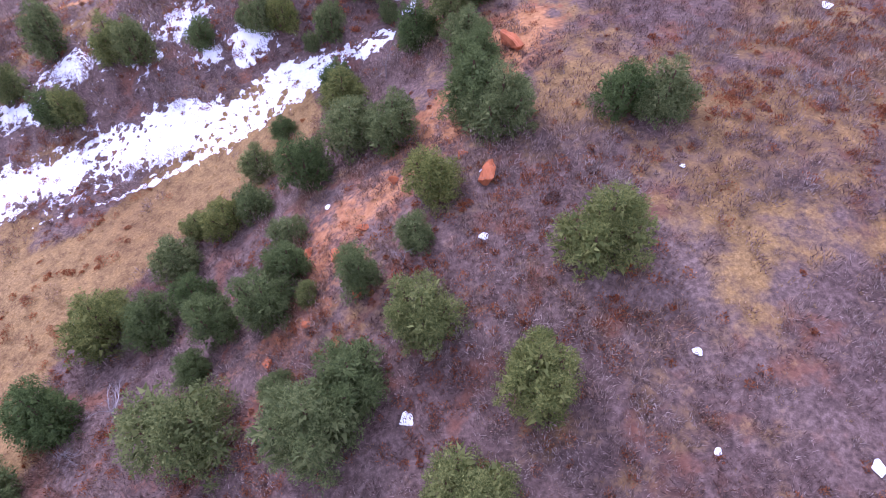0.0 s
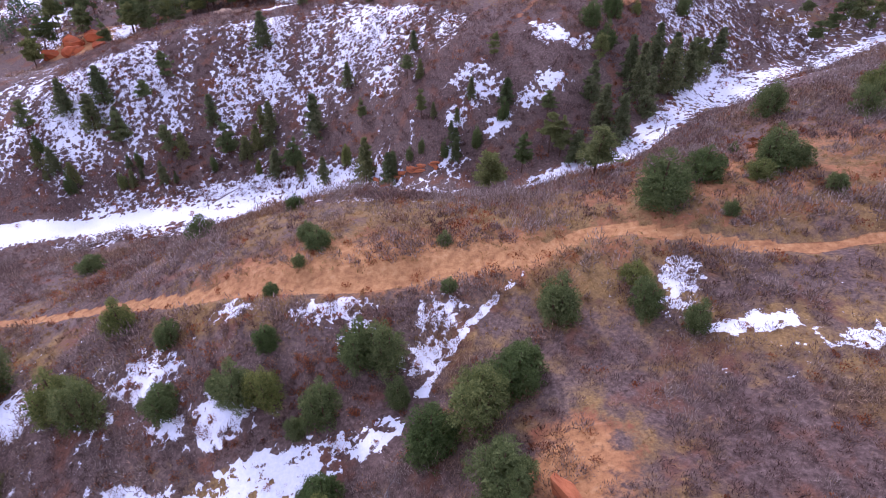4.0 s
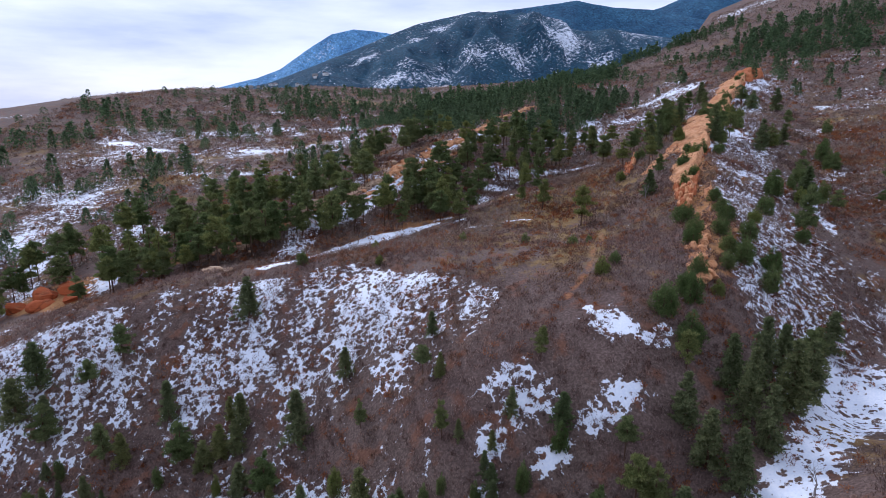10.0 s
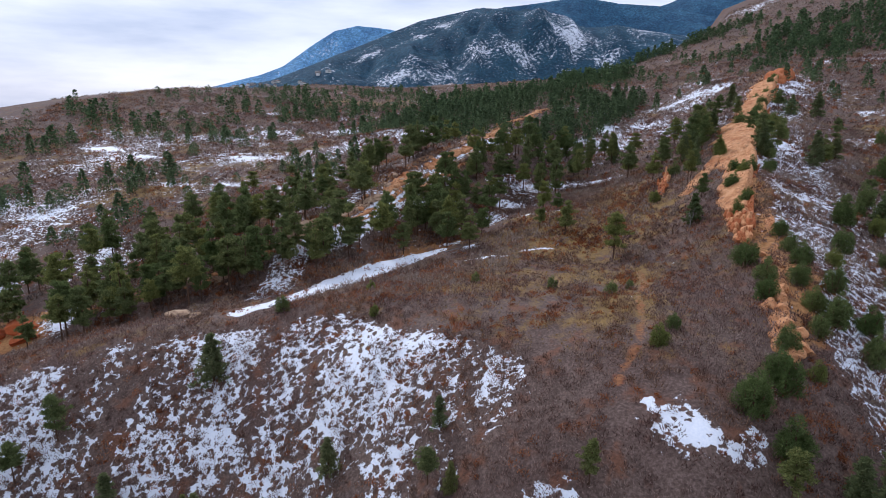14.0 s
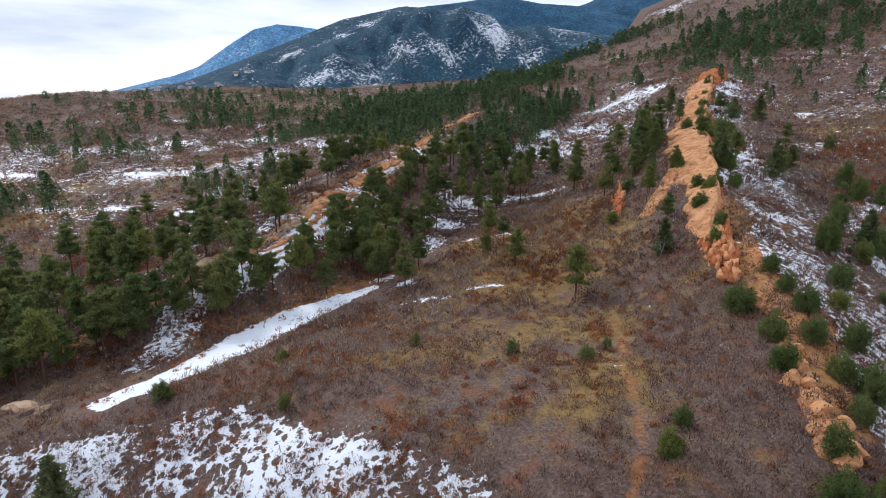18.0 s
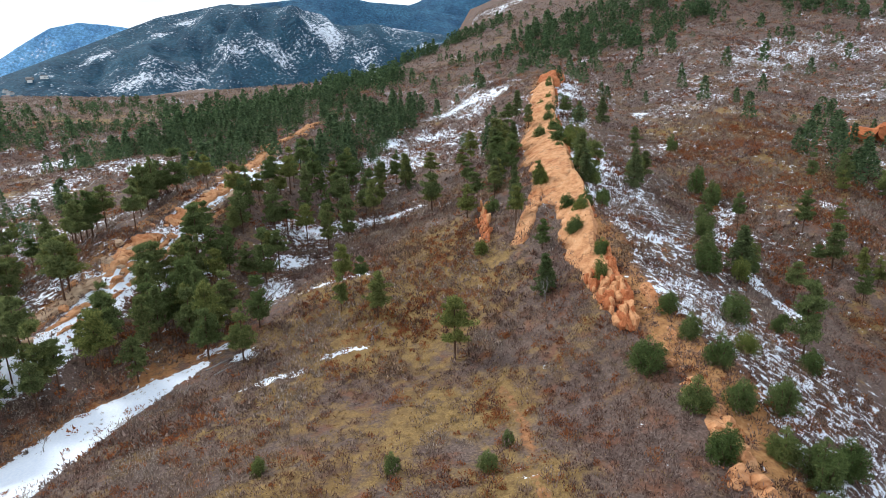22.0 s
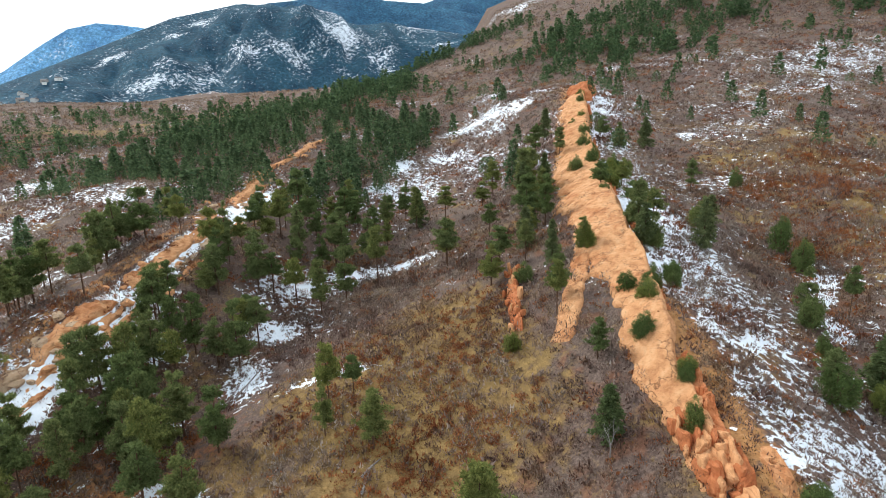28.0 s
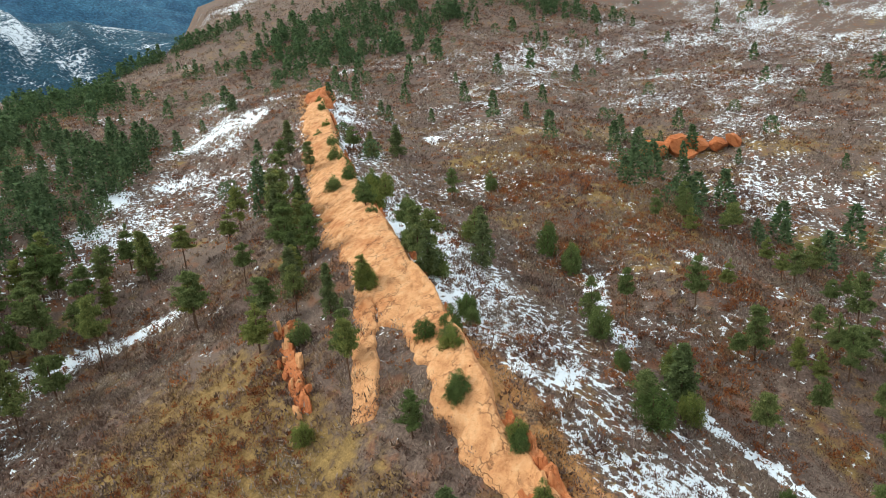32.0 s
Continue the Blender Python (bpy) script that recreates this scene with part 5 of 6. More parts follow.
# ---- pine woods: the nearest trees one by one, those far off as one mass ----
def woods(x, y):
    """Trees to the square metre."""
    lr_x = np.interp(y, [p[1] for p in LAND["left_ridge"][2:]], [p[0] for p in LAND["left_ridge"][2:]])
    val_x = np.interp(y, [p[1] for p in LAND["pine_valley"][2:]], [p[0] for p in LAND["pine_valley"][2:]])
    edge_x = np.interp(y, [218, 238, 250, 258, 290, 302, 330, 400, 470], [-78, -48, -26, -14, -9, -3, 18, 58, 88])
    d = 0.042 * np.clip((fbm(x, y, 16.0, 2, 83) - 0.25) * 4, 0, 1) * ((x > lr_x + 9 + 9 * np.clip((y - 255) / 20, 0, 1)) & (x < edge_x) & (y > 218) & (y < 330))
    d = d + 0.044 * np.clip((fbm(x, y, 22.0, 2, 84) - 0.33) * 4, 0, 1) * ((x > lr_x + 19) & (x < edge_x - 6) & (y >= 330) & (y < 470))
    d = d + 0.024 * ((x < lr_x - 4) & (x > lr_x - 20) & (y > 225) & (y < 460))
    d = d + 0.007 * ((x < lr_x - 20) & (x > lr_x - 45) & (y > 225) & (y < 300))
    d = d + 0.010 * spot(x, y, 45, 345, 26, 20) + 0.010 * spot(x, y, 70, 335, 10, 40, -20)
    d = d + 0.032 * spot(x, y, -45, 500, 38, 55) + 0.030 * spot(x, y, 28, 495, 26, 32) + 0.022 * spot(x, y, 10, 580, 40, 60) + 0.030 * spot(x, y, 72, 640, 26, 70)
    d = d + 0.045 * band(from_line(x, y, [(95, 690), (136, 704), (174, 718), (214, 732), (240, 742)])[0], 6, 16)
    d = d + 0.022 * spot(x, y, 205, 560, 34, 45) + 0.040 * spot(x, y, 255, 620, 38, 32) + 0.036 * spot(x, y, 302, 590, 40, 36) + 0.020 * spot(x, y, 228, 505, 24, 24) + 0.03 * spot(x, y, 388, 490, 22, 34) + 0.02 * spot(x, y, 345, 560, 40, 25)
    d = d + 0.014 * spot(x, y, 125, 215, 24, 14, 30) + 0.010 * spot(x, y, 155, 250, 16, 30, -30) + 0.010 * spot(x, y, 190, 305, 18, 22) + 0.016 * spot(x, y, 105, 190, 24, 10, 25) + 0.012 * spot(x, y, 90, 172, 20, 8, 25)
    d = d + 0.0085 * ((x < -75) & (x > -330) & (y > 215) & (y < 600)) * np.clip((fbm(x, y, 34.0, 2, 79) - 0.47) * 8, 0, 1) + 0.0004 * ((x < -75) & (x > -330) & (y > 215) & (y < 600)) + 0.0008 * ((x > 95) & (y > 225) & (y < 620)) + 0.0006 * ((y > 430) & (x > -60) & (x < 420)) + 0.003 * ((x < -150) & (x > -320) & (y > 560) & (y < 640)) * (fbm(x, y, 60, 2, 77) > 0.58)
    d = d + 0.045 * band(from_line(x, y, [(-112, 214), (-88, 222), (-68, 234), (-52, 248), (-38, 260)])[0], 4, 9)
    d = d + 0.003 * band(np.abs(x - lr_x - 5), 6, 10) * ((y > 225) & (y < 450))
    d = d + 0.012 * spot(x, y, -110, 222, 26, 8, 10)
    d = d + 0.004 * ((x > -250) & (x < -20) & (y > 560) & (y < 760))
    d = d + 0.022 * spot(x, y, 92, 208, 16, 9, 20) + 0.012 * spot(x, y, 150, 255, 14, 34) + 0.012 * spot(x, y, 108, 226, 10, 6)
    d = d * np.where(y > 430, 0.35 + 1.5 * np.clip((fbm(x, y, 20.0, 2, 88) - 0.4) * 5, 0, 1), 1.0)
    slab = (x > np.interp(y, [p[1] for p in SLAB_LEFT], [p[0] for p in SLAB_LEFT]) - 2) & (x < np.interp(y, [p[1] for p in SLAB_RIGHT], [p[0] for p in SLAB_RIGHT]) + 1) & (y > 198) & (y < 450)
    st, _ = from_line(x, y, LAND["stream"])
    sp, _ = from_line(x, y, STRIP)
    return d * ~slab * (st > 4) * (sp > 6.5)


def scatter(low, high, tries, density, top, r, apart=0.0):
    """Places drawn at random by a density, kept some way apart."""
    x, y = r.uniform(low[0], high[0], tries), r.uniform(low[1], high[1], tries)
    keep = r.random(tries) * top < density(x, y)
    p = np.stack([x[keep], y[keep]], -1)
    if apart:
        cells, out = {}, []
        for q in p:
            c = (int(q[0] // apart), int(q[1] // apart))
            if all((q[0] - o[0]) ** 2 + (q[1] - o[1]) ** 2 > apart * apart for i in (-1, 0, 1) for j in (-1, 0, 1) for o in cells.get((c[0] + i, c[1] + j), ())):
                cells.setdefault(c, []).append(q)
                out.append(q)
        p = np.array(out)
    return p


area = (700 + 520) * (760 - 160)
spots = scatter((-520, 160), (700, 760), int(area * 0.045), woods, 0.045, rng, 2.4)
placed = np.array([t[:2] for t in MEADOW_PINES + HOG_PINES + HOG_TREES + HOG_TREES_EAST + DRAW_TREES])
spots = spots[((spots[:, None, :] - placed[None]) ** 2).sum(-1).min(1) > 5.0]
near = np.argsort(np.hypot(spots[:, 0] - 0, spots[:, 1] - 200))
for n, (x, y) in enumerate(spots[near[:285]]):
    h = rng.uniform(8.5, 15.0)
    if x > 75:
        h *= 0.7
    plant("ponderosa_pine", x, y, h, h * rng.uniform(0.42, 0.6), "ponderosa pine in the snowy wooded valley" if x < 75 else "dark conifer in the snowy gulch", "pines of the wooded valley" if x < 75 else "conifers of the gulch", n)


def far_woods(name, label, pts, r, count, mat, leaf):
    """Many small conifers joined into one mass: stacked ragged tiers."""
    z = land(pts[:, 0], pts[:, 1])
    h = 4.5 + 7.5 * r.random(len(pts)) ** 0.8
    w = h * r.uniform(0.42, 0.66, len(pts))
    dome = (r.random(len(pts)) < np.where(pts[:, 0] < -75, 0.65, 0.3))[:, None]
    h, w = np.where(dome[:, 0], h * 0.62, h), np.where(dome[:, 0], w * 1.15, w)
    t = r.random((len(pts), count)) ** 0.85
    ang = r.random((len(pts), count)) * 2 * math.pi
    rad = (w / 2)[:, None] * np.where(dome, (1 - t ** 2.4) ** 0.6, (1 - t) ** 0.7) * (0.35 + 0.65 * r.random((len(pts), count)))
    c = np.stack([pts[:, :1] + rad * np.cos(ang), pts[:, 1:] + rad * np.sin(ang), z[:, None] + h[:, None] * (0.06 + 0.94 * t)], -1).reshape(-1, 3)
    s = np.repeat(h * leaf, count)[:, None] * (0.7 + 0.6 * r.random((len(c), 1)))
    d = np.stack([np.cos(ang), np.sin(ang), 0.2 + 0 * ang], -1).reshape(-1, 3) + r.normal(0, 0.45, c.shape)
    e = np.cross(d, r.normal(size=c.shape))
    e /= np.linalg.norm(e, axis=1)[:, None]
    tri = np.stack([c - e * s * 0.8, c + e * s * 0.8, c + d * s * 1.3], 1).reshape(-1, 3)
    tz = np.stack([pts[:, 0], pts[:, 1], z], -1)
    a = 0.02 * h[:, None] * np.array([[1, 0, 0]])
    trunk = np.stack([tz - a, tz + a, tz + np.stack([0 * h, 0 * h, h * 0.9], -1)], 1).reshape(-1, 3)
    return tagged(new(name, leaves_mesh(name, np.concatenate([tri, trunk]), mat)), label, "woods", kind="stuff")


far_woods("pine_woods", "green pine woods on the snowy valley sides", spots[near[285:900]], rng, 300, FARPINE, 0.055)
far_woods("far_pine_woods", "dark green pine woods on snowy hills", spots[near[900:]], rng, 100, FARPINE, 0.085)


# ---- leafless oak brush, russet brush and dry grass ----
def brush(name, label, pts, wide, high, twigs, length, thick, mat, r, flare=0.8):
    """Low rounded thickets as one mass: a haze of short thin twigs through each mound."""
    n = len(pts)
    z = land(pts[:, 0], pts[:, 1])
    w = r.uniform(wide[0], wide[1], n) if isinstance(wide, tuple) else wide
    h = w * r.uniform(high[0], high[1], n)
    d = r.normal(size=(n, twigs, 3))
    d[..., 2] = np.abs(d[..., 2]) * 0.9 + 0.05
    d /= np.linalg.norm(d, axis=2)[..., None]
    lump = 0.72 + 0.56 * value_noise(d[..., 0] * 1.7 + 5 + np.arange(n)[:, None] * 3.1, d[..., 1] * 1.7 + 5, 31)
    rad = (r.random((n, twigs)) ** 0.4 * lump)[..., None]
    p = np.concatenate([pts, z[:, None] - 0.08], 1)[:, None] + d * rad * np.stack([w / 2, w / 2, h], -1)[:, None]
    way = d * 0.7 + np.array([0, 0, flare]) + r.normal(0, 0.45, d.shape)
    way /= np.linalg.norm(way, axis=2)[..., None]
    ln = (length * r.uniform(0.5, 1.3, (n, twigs)))[..., None]
    e = np.cross(way, r.normal(size=d.shape))
    e *= thick * r.uniform(0.5, 1.4, (n, twigs, 1)) / np.linalg.norm(e, axis=2)[..., None]
    p = p - way * ln * 0.5
    tri = np.stack([p - e, p + e, p + way * ln], 2).reshape(-1, 3)
    return tagged(new(name, leaves_mesh(name, tri, mat)), label, "brush", kind="stuff")


def scrub(x, y):
    c = cover(x, y)
    tr, _ = from_line(x, y, TRAIL)
    fp, _ = from_line(x, y, FOOTPATH)
    st, _ = from_line(x, y, LAND["stream"])
    sp, _ = from_line(x, y, STRIP)
    gl, _ = from_line(x, y, DRIFT)
    clump = np.clip((fbm(x, y, 12.0, 3, 61) - 0.24) * 4.5, 0.0, 1)
    bare = np.clip((c[..., 0] - 0.62) / 0.1, 0, 1)
    slab = (x > np.interp(y, [p[1] for p in SLAB_LEFT], [p[0] for p in SLAB_LEFT]) + 2.0) & (x < np.interp(y, [p[1] for p in SLAB_RIGHT], [p[0] for p in SLAB_RIGHT]) + 0.5) & (y > 198) & (y < 450)
    field = 1 - 0.97 * np.maximum(band(from_line(x, y, FIELD)[0], 5, 8), spot(x, y, -56, 33, 10, 10))
    return clump * (1 - 0.8 * bare) * (1 - 0.6 * np.clip(c[..., 1] - 0.42, 0, 0.8)) * (tr > 1.8) * (fp > 1.0) * (st > 5) * (sp > 5.5) * ~slab * field * (gl > 3)


def rusty(x, y):
    d = 0.05 + 0.6 * np.clip((fbm(x, y, 8.0, 3, 171) - 0.55) * 7, 0, 1)
    for cx, cy, r in RUSSET_SPOTS:
        d = d + 0.7 * spot(x, y, cx, cy, r)
    return np.clip(d, 0, 1) * np.clip(0.3 + scrub(x, y), 0, 1)


def bush_places(low, high, density, r):
    """The bushes of a stretch of the plan that grow where the density allows it: places and widths."""
    i, j = [v.ravel() for v in np.meshgrid(np.arange(low[0] // CELL, high[0] // CELL), np.arange(low[1] // CELL, high[1] // CELL))]
    x, y, half = bushes(i, j)
    keep = r.random(len(x)) < density(x, y)
    return np.stack([x, y], -1)[keep], half[keep] * 2.3


NEAR, VALLEY, MEADOW, HILLS, SKYLINE = ((-60, 2), (75, 70)), ((-115, 70), (150, 200)), ((-120, 200), (190, 330)), ((-330, 220), (420, 620)), ((-420, 600), (620, 1000))
at, size = bush_places(*NEAR, scrub, rng)
tall = fbm(at[:, 0], at[:, 1], 6.0, 2, 151) > 0.54
brush("oak_brush", "tall leafless grey oak brush on the near slope", at[tall], size[tall] * 1.35, (0.5, 0.9), 150, 0.46, 0.032, TWIG, rng)
brush("oak_brush", "low leafless oak brush on the near slope", at[~tall], size[~tall], (0.4, 0.7), 100, 0.36, 0.03, DARKTWIG, rng)
brush("oak_brush", "low grey oak shoots on the near slope", scatter(*NEAR, 3000, scrub, 1.0, rng), (0.7, 1.8), (0.35, 0.7), 60, 0.34, 0.026, TWIG, rng)
brush("russet_brush", "russet oak brush with dead leaves on the near slope", scatter(*NEAR, 9000, rusty, 1.0, rng), (0.6, 1.7), (0.35, 0.6), 90, 0.17, 0.055, RUSSET, rng)
brush("grass_tufts", "pale dry grass tufts on the near slope", scatter((-75, 2), (75, 110), 15000, lambda x, y: 0.15 + cover(x, y)[..., 1], 1.0, rng), (0.3, 0.8), (0.3, 0.6), 16, 0.28, 0.022, STRAW, rng, 1.4)
at, size = bush_places(*VALLEY, scrub, rng)
hither = at[:, 1] < np.interp(at[:, 0], [p[0] for p in LAND["stream"]], [p[1] for p in LAND["stream"]])
big = hither & (fbm(at[:, 0], at[:, 1], 5.0, 2, 155) > 0.53)
brush("oak_brush", "tall leafless grey oak brush on the trail ridge", at[big], size[big] * 1.6, (0.5, 0.85), 110, 0.55, 0.05, TWIG, rng)
low_brush = hither & ~big & (fbm(at[:, 0], at[:, 1], 9.0, 2, 156) > 0.42)
brush("oak_brush", "low leafless oak brush on the trail ridge", at[low_brush], size[low_brush] * 0.85, (0.45, 0.8), 60, 0.42, 0.05, DARKTWIG, rng)
brush("oak_brush", "leafless dark oak brush on the snowy slope", at[~hither], size[~hither] * 1.05, (0.55, 0.95), 66, 0.46, 0.055, DARKTWIG, rng)
brush("russet_brush", "russet oak brush along the valley", scatter(*VALLEY, 17000, rusty, 1.0, rng), (0.9, 2.3), (0.4, 0.7), 56, 0.26, 0.08, RUSSET, rng)
ridge = scatter((-75, 72), (75, 122), 3600, lambda x, y: (0.25 + 0.75 * np.clip((fbm(x, y, 7.0, 2, 159) - 0.4) * 5, 0, 1)) * (from_line(x, y, TRAIL)[0] > 1.9) * (from_line(x, y, LAND["stream"])[0] > 7), 1.0, rng, 1.0)
brush("oak_brush", "separate grey oak bushes on the sandy trail ridge", ridge, (1.0, 2.4), (0.45, 0.8), 80, 0.42, 0.042, TWIG, rng)
brush("grass_tufts", "tan bunch grass on the sandy trail ridge", scatter((-75, 70), (75, 120), 7000, lambda x, y: (from_line(x, y, TRAIL)[0] > 1.4) * 1.0, 1.0, rng), (0.5, 1.2), (0.35, 0.6), 18, 0.34, 0.035, STRAW, rng, 1.4)
at, size = bush_places(*MEADOW, scrub, rng)
tall = fbm(at[:, 0], at[:, 1], 9.0, 2, 153) > 0.55
brush("oak_brush", "leafless grey oak brush round the meadow and hogback", at[tall], size[tall] * 1.15, (0.55, 0.95), 66, 0.46, 0.058, TWIG, rng)
brush("oak_brush", "low dark oak brush round the meadow and hogback", at[~tall], size[~tall], (0.4, 0.75), 56, 0.40, 0.058, DARKTWIG, rng)
brush("russet_brush", "russet oak brush round the meadow", scatter(*MEADOW, 24000, rusty, 1.0, rng), (1.0, 2.5), (0.4, 0.7), 50, 0.3, 0.09, RUSSET, rng)
brush("grass_tufts", "tan grass tufts in the meadow", scatter((-40, 165), (60, 300), 14000, lambda x, y: cover(x, y)[..., 1], 1.0, rng), (0.4, 1.1), (0.25, 0.45), 12, 0.4, 0.05, STRAW, rng, 1.4)
far_at = scatter(*HILLS, 90000, scrub, 1.0, rng)
half = fbm(far_at[:, 0], far_at[:, 1], 22.0, 2, 157) > 0.42
brush("oak_brush", "leafless grey oak brush on the far hills", far_at[half], (1.4, 3.2), (0.4, 0.65), 12, 0.8, 0.17, TWIG, rng)
brush("oak_brush", "leafless dark oak brush on the far hills", far_at[~half], (1.4, 3.4), (0.4, 0.65), 12, 0.8, 0.17, DARKTWIG, rng)
brush("russet_brush", "russet oak brush on the far hills", scatter(*HILLS, 30000, rusty, 1.0, rng), (1.8, 4.0), (0.35, 0.6), 20, 0.6, 0.2, RUSSET, rng)
brush("oak_brush", "leafless oak brush along the skyline", scatter(*SKYLINE, 20000, scrub, 1.0, rng), (3.0, 6.5), (0.3, 0.5), 12, 1.3, 0.3, TWIG, rng)
outer = scatter((-330, -130), (330, 200), 30000, scrub, 1.0, rng)
outer = outer[(outer[:, 0] < -60) | (outer[:, 0] > 75) | (outer[:, 1] < 2) | (outer[:, 1] > 70)]
outer = outer[(outer[:, 0] < -115) | (outer[:, 0] > 150) | (outer[:, 1] < 70)]
brush("oak_brush", "leafless oak brush on the slopes around", outer, (1.4, 3.2), (0.4, 0.7), 22, 0.6, 0.12, TWIG, rng)


# ---- small things ----
def log(x, y, length, turn, r):
    """A fallen grey trunk with broken limb stubs, lying on the ground."""
    v, f = [], []
    n = 7
    d = (math.cos(radians(turn)), math.sin(radians(turn)))
    path = [(x + d[0] * length * (k / (n - 1) - 0.5), y + d[1] * length * (k / (n - 1) - 0.5)) for k in range(n)]
    rad = np.linspace(0.2, 0.07, n)
    for k, (px, py) in enumerate(path):
        z = float(land(px, py)[0]) + rad[k] * 0.6
        for a in range(7):
            g = 2 * math.pi * a / 7
            v.append((px - d[1] * rad[k] * math.cos(g), py + d[0] * rad[k] * math.cos(g), z + rad[k] * math.sin(g)))
    for k in range(n - 1):
        for a in range(7):
            p, q = k * 7 + a, k * 7 + (a + 1) % 7
            f.append((p, q, q + 7, p + 7))
    f += [tuple(range(6, -1, -1)), tuple(range((n - 1) * 7, n * 7))]
    for k in (2, 3, 5):
        px, py = path[k]
        z = float(land(px, py)[0]) + 0.15
        tube(v, f, [(px, py, z), (px + r.normal(0, 0.5), py + r.normal(0, 0.5), z + r.uniform(0.2, 0.7))], [0.05, 0.015], 4)
    return tagged(new("fallen_log", mesh_from("fallen_log", v, f, GREYWOOD)), "bleached fallen trunk lying on the ground", "log", "fallen logs")


for x, y, ln, turn in [(-9, 279, 9, 62), (-12, 276, 8, 70), (8, 240, 5, 66), (9, 242, 4, 40), (-18, 244, 6, 30), (-20, 247, 5, 20), (-35, 258, 6, 50), (-2, 124, 7, 40), (5, 127, 8, 100), (-70, 146, 7, 10), (-58, 145, 6, 40), (-30, 291, 7, 15), (-25, 240, 4, 80)]:
    log(x, y, ln, turn, rng)
for n, (x, y, s) in enumerate([(3.6, 34, 1.5), (-2, 14, 1.1), (3, 27, 0.8), (16, 17, 0.7), (16, 11, 0.5), (24, 10, 1.0), (36, 53, 1.2), (-11, 36, 0.7), (18, 32, 0.5), (52, 243, 1.1), (55, 246, 0.9), (47, 219, 0.8)]):
    boulder(x, y, s * 1.3, s, 0.22, 50 * n, SNOW, "small patch of old snow on the ground", "small snow patches", n, 0.3, "snow_patch")


# ---- mountains ----
def mountain(name, label, axis, height, half, mat, seed, rough=0.35, snow=lambda x, y: 0 * x):
    """A range along the line axis; height along it, and how far its flanks reach to either side."""
    n, k = 260, 150
    ts = np.linspace(0, 1, n)
    ax = np.array(axis, float)
    seg = np.r_[0, np.cumsum(np.hypot(*np.diff(ax, axis=0).T))]
    seg /= seg[-1]
    px, py = np.interp(ts, seg, ax[:, 0]), np.interp(ts, seg, ax[:, 1])
    hz = np.interp(ts, seg, height)
    tx, ty = ax[-1] - ax[0]
    ln = math.hypot(tx, ty)
    nx, ny = np.full(n, -ty / ln), np.full(n, tx / ln)
    v = np.linspace(-1, 1, k)
    gx, gy = px[None] + nx[None] * v[:, None] * half, py[None] + ny[None] * v[:, None] * half
    prof = (1 - np.abs(v)) ** 1.15
    wob = (fbm(gx * 1.5 + 0.2 * gy, gy * 0.7, half * 0.4, 6, seed, 0.55) - 0.5) * 2
    spur = 1 - 2 * np.abs(fbm(gx, gy * 0.35, half * 0.45, 4, seed + 3) - 0.5) * 2
    av = np.abs(v)[:, None]
    gz = -60 + (hz[None] + 60) * prof[:, None] * (1 + rough * (0.8 * wob + 0.6 * spur) * np.clip(av * 2.5, 0, 1)) + wob * 0.012 * hz[None]
    co = np.stack([gx, gy, gz], -1).reshape(-1, 3)
    idx = np.arange(n * k).reshape(k, n)
    quads = np.stack([idx[:-1, :-1], idx[:-1, 1:], idx[1:, 1:], idx[1:, :-1]], -1).reshape(-1, 4)
    me = bpy.data.meshes.new(name)
    me.from_pydata(co.tolist(), [], quads.tolist())
    me.polygons.foreach_set("use_smooth", np.ones(len(quads), bool))
    red = np.clip(0.16 * fbm(gx, gy, half * 0.25, 4, seed + 5) + snow(gx, gy), 0, 1).ravel()
    green = np.clip(0.3 * fbm(gx, gy, half * 0.3, 4, seed + 9), 0, 1).ravel()
    me.attributes.new("cover", "FLOAT_COLOR", "POINT").data.foreach_set("color", np.stack([red, green, 0 * red, 1 + 0 * red], -1).ravel())
    me.materials.append(mat)
    return tagged(new(name, me), label, "mountain", kind="structure")


CLEARINGS = [(-339, 2083, 70, 45, 35), (-244, 2150, 80, 50, 35), (-170, 2200, 60, 45, 0), (0, 2330, 85, 60, 20), (59, 2315, 50, 40, 0), (174, 2602, 45, 25, 0), (234, 2520, 40, 25, 0), (-215, 2569, 55, 22, 30), (499, 2536, 70, 60, 0), (280, 2426, 50, 40, 0), (379, 2312, 40, 25, 0)]
SCAR = [(-520, 2322), (-452, 2378), (-379, 2450), (-305, 2503)]


def clearings(x, y):
    """Snowy openings in the forest of the near mountain, and a straight cut up its side."""
    out = 0 * x
    for cx, cy, rx, ry, turn in CLEARINGS:
        out = np.maximum(out, 0.085 * spot(x, y, cx, cy, rx * 1.6, ry * 1.6, turn))
    return np.maximum(out, 0.085 * band(from_line(x, y, SCAR)[0], 8, 34))


# air haze is put into the near forest's base colour: blue over green
HAZED_NEAR_RANGE = mountain_material("haze_blue_forested_mountain", (0.030, 0.084, 0.135), (0.20, 0.19, 0.20), 0.49, 0.6)
# distance haze painted as base colour: forest and rock bluer and paler farther off
HAZED_MID_RANGE = mountain_material("haze_blue_wooded_range", (0.045, 0.125, 0.22), (0.14, 0.19, 0.26), 0.36, 0.5)
HAZED_FAR_RANGE = mountain_material("haze_blue_distant_mountain", (0.16, 0.35, 0.60), (0.25, 0.42, 0.62), 0.47, 0.35)
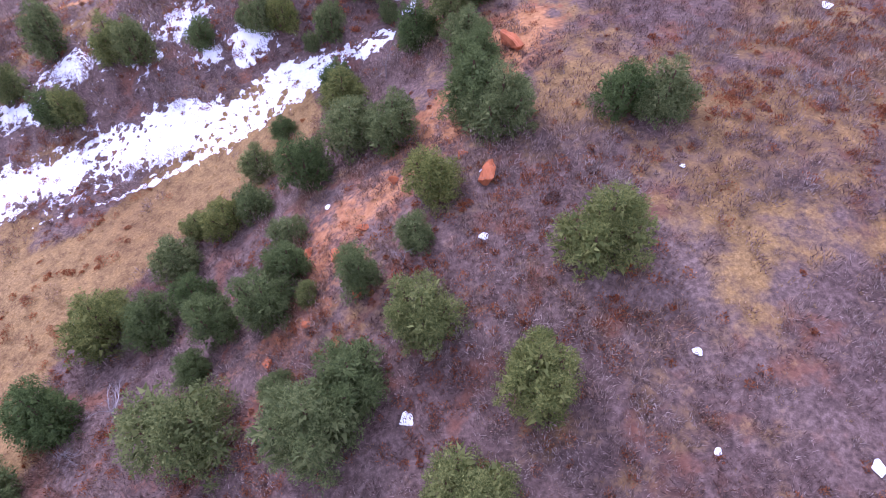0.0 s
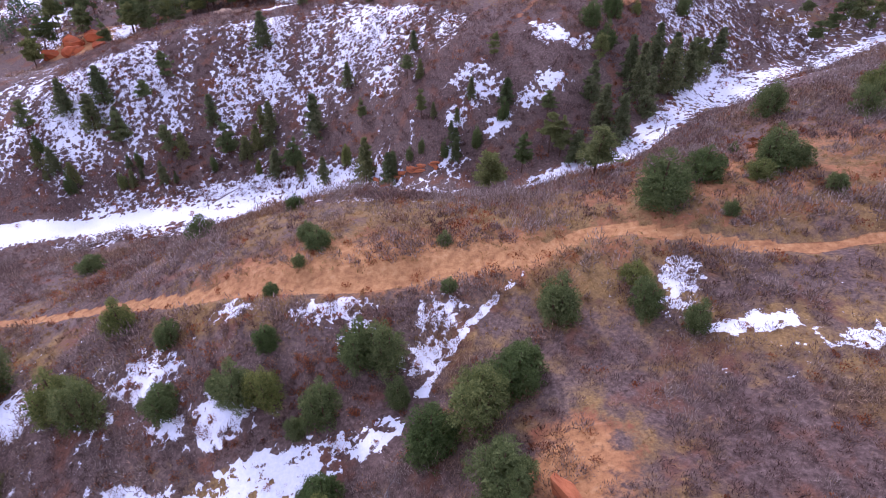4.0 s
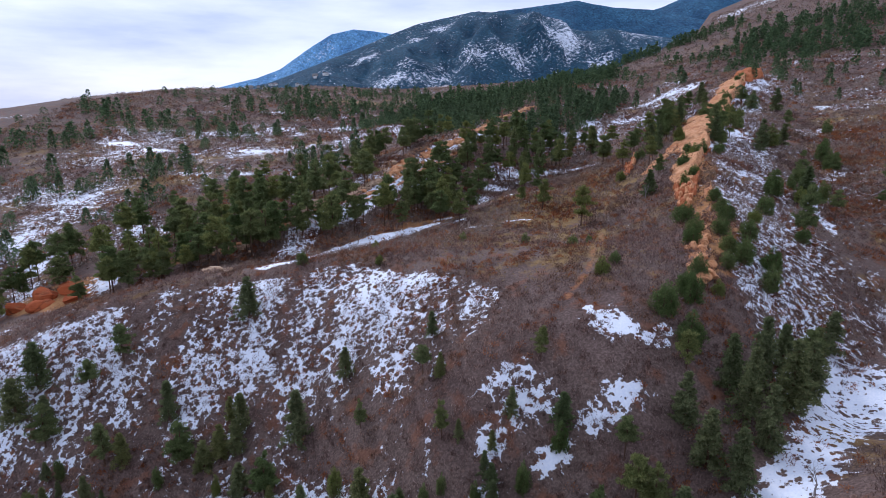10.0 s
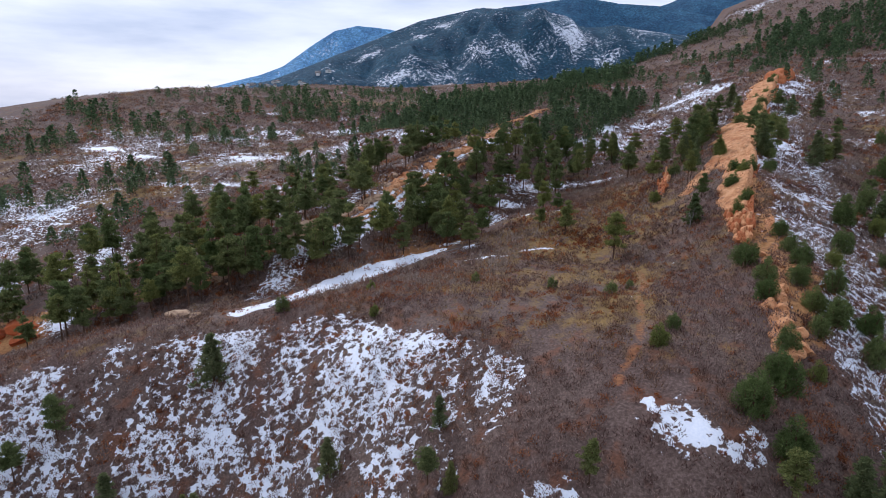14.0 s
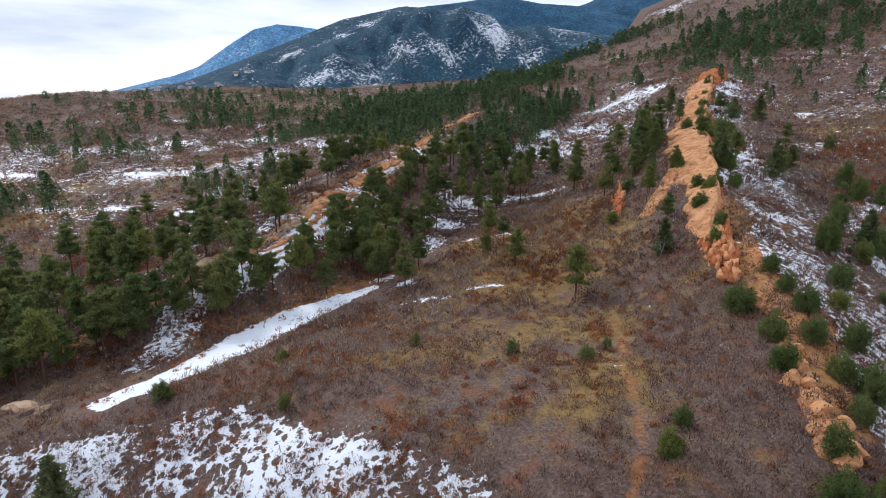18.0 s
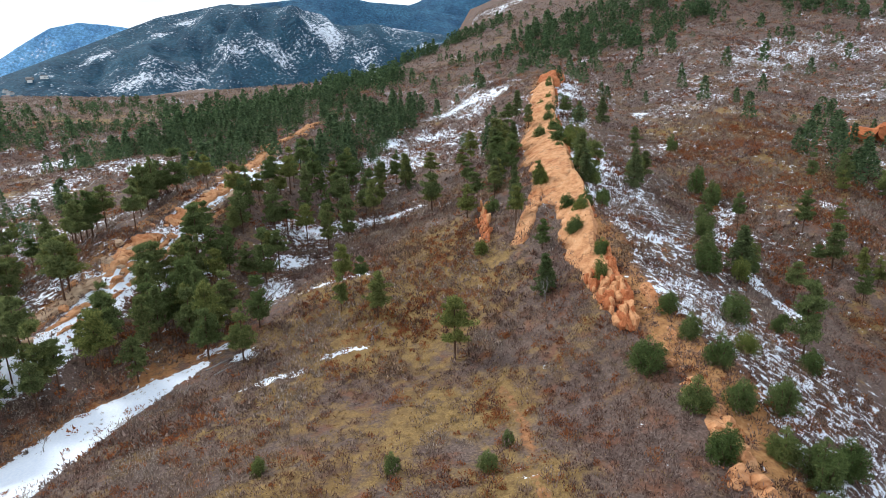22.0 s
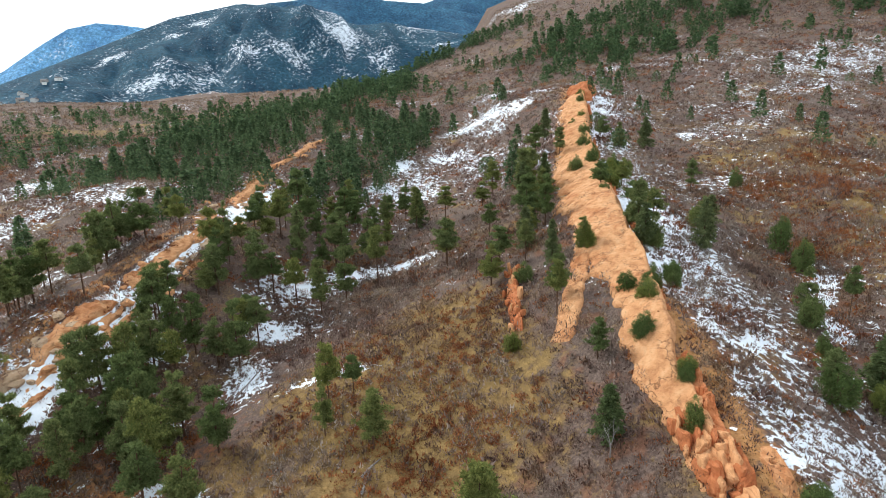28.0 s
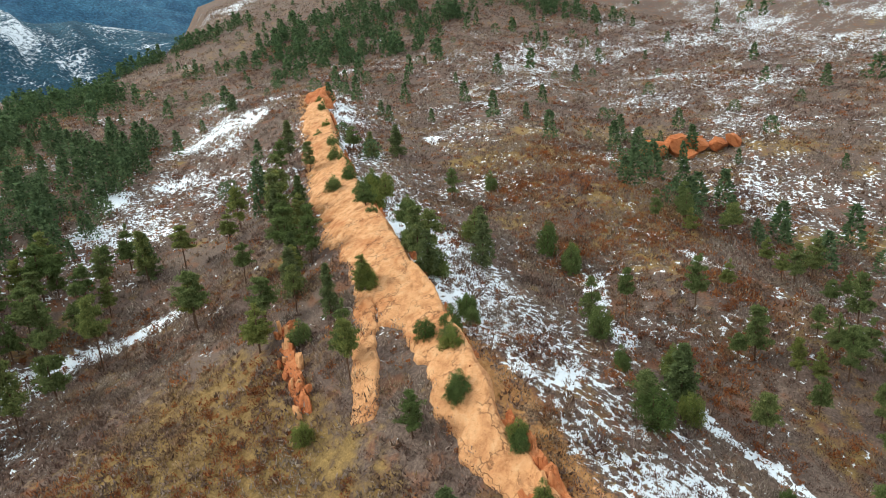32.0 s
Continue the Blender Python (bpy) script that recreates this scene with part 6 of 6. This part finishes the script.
mountain("mountain_near", "dark forested mountain tinted haze blue, with snowy clearings", [(-1150, 2050), (-826, 2234), (-532, 2529), (-345, 2662), (-116, 2782), (79, 2783), (267, 2720), (439, 2645), (800, 2500)],
         [40, 125, 285, 385, 450, 428, 365, 362, 300], 950, HAZED_NEAR_RANGE, 4, 0.62, clearings)
mountain("mountain_range", "wooded range painted haze blue behind the near mountain", [(-600, 3500), (-256, 3375), (8, 3384), (183, 3379), (410, 3357), (578, 3332), (765, 3292), (1300, 3150)], [300, 425, 545, 562, 590, 556, 535, 420], 800, HAZED_MID_RANGE, 6, 0.2)
mountain("mountain_peak", "peak painted haze blue, with patchy snow", [(700, 4050), (806, 4000), (990, 3957), (1135, 3917), (1330, 3854), (1591, 3750), (2200, 3500)], [520, 585, 645, 708, 750, 760, 700], 900, HAZED_MID_RANGE, 9, 0.2)
mountain("mountain_far", "distant mountain painted pale haze blue, with snow streaks", [(-2100, 3850), (-1869, 3961), (-1603, 4078), (-1462, 4131), (-1298, 4186), (-1131, 4235), (-983, 4272), (-756, 4319), (-408, 4366), (200, 4450)],
         [60, 130, 212, 272, 395, 510, 550, 530, 465, 300], 520, HAZED_FAR_RANGE, 8, 0.2)


# ---- houses of the far suburb, on the foot of the near mountain ----
HOUSE_WALLS = [Nodes("pale_house_wall").done((0.55, 0.53, 0.51), 0.9), Nodes("brown_house_wall").done((0.36, 0.32, 0.29), 0.9), Nodes("white_house_wall").done((0.76, 0.75, 0.72), 0.9)]
HOUSE_ROOFS = [Nodes("grey_shingles").done((0.20, 0.19, 0.19), 0.9), Nodes("brown_shingles").done((0.24, 0.18, 0.16), 0.9)]
foot = bpy.data.objects["mountain_near"]


def house(x, y, turn, n):
    """A plain two-storey house with a gable roof, far off."""
    hit, at, _, _ = foot.ray_cast(Vector((x, y, 900)), Vector((0, 0, -1)))
    if not hit:
        return
    a, b, h, top = 8.0, 5.5, 6.0, 9.5
    root = new("house")
    root.matrix_world = pose(x, y, at.z - 0.5, 0, 0, turn)
    tagged(root, "pale suburban house at the mountain's foot", "house", "houses of the far suburb")
    box = [(sx * a, sy * b, z) for z in (-2, h) for sx, sy in ((-1, -1), (1, -1), (1, 1), (-1, 1))]
    part("wall", mesh_from("wall", box, [(0, 1, 5, 4), (1, 2, 6, 5), (2, 3, 7, 6), (3, 0, 4, 7), (4, 5, 6, 7)], HOUSE_WALLS[n % 3]), root)
    e = 0.7
    roof = [(-a - e, -b - e, h), (a + e, -b - e, h), (a + e, b + e, h), (-a - e, b + e, h), (-a - e, 0, top), (a + e, 0, top)]
    part("roof", mesh_from("roof", roof, [(0, 1, 5, 4), (2, 3, 4, 5), (0, 4, 3), (1, 2, 5), (0, 3, 2, 1)], HOUSE_ROOFS[n % 4 == 1]), root)
    for sx in (-4.5, 0, 4.5):
        part("window", mesh_from("window", [(sx - 1, -b - 0.05, 2), (sx + 1, -b - 0.05, 2), (sx + 1, -b - 0.05, 4), (sx - 1, -b - 0.05, 4)], [(0, 1, 2, 3)], HOUSE_GLASS), root)


HOUSE_GLASS = Nodes("dark_window_glass").done((0.05, 0.06, 0.08), 0.1)
for n in range(46):
    house(rng.uniform(-1000, -560), rng.uniform(1830, 2120), rng.uniform(0, 180), n)
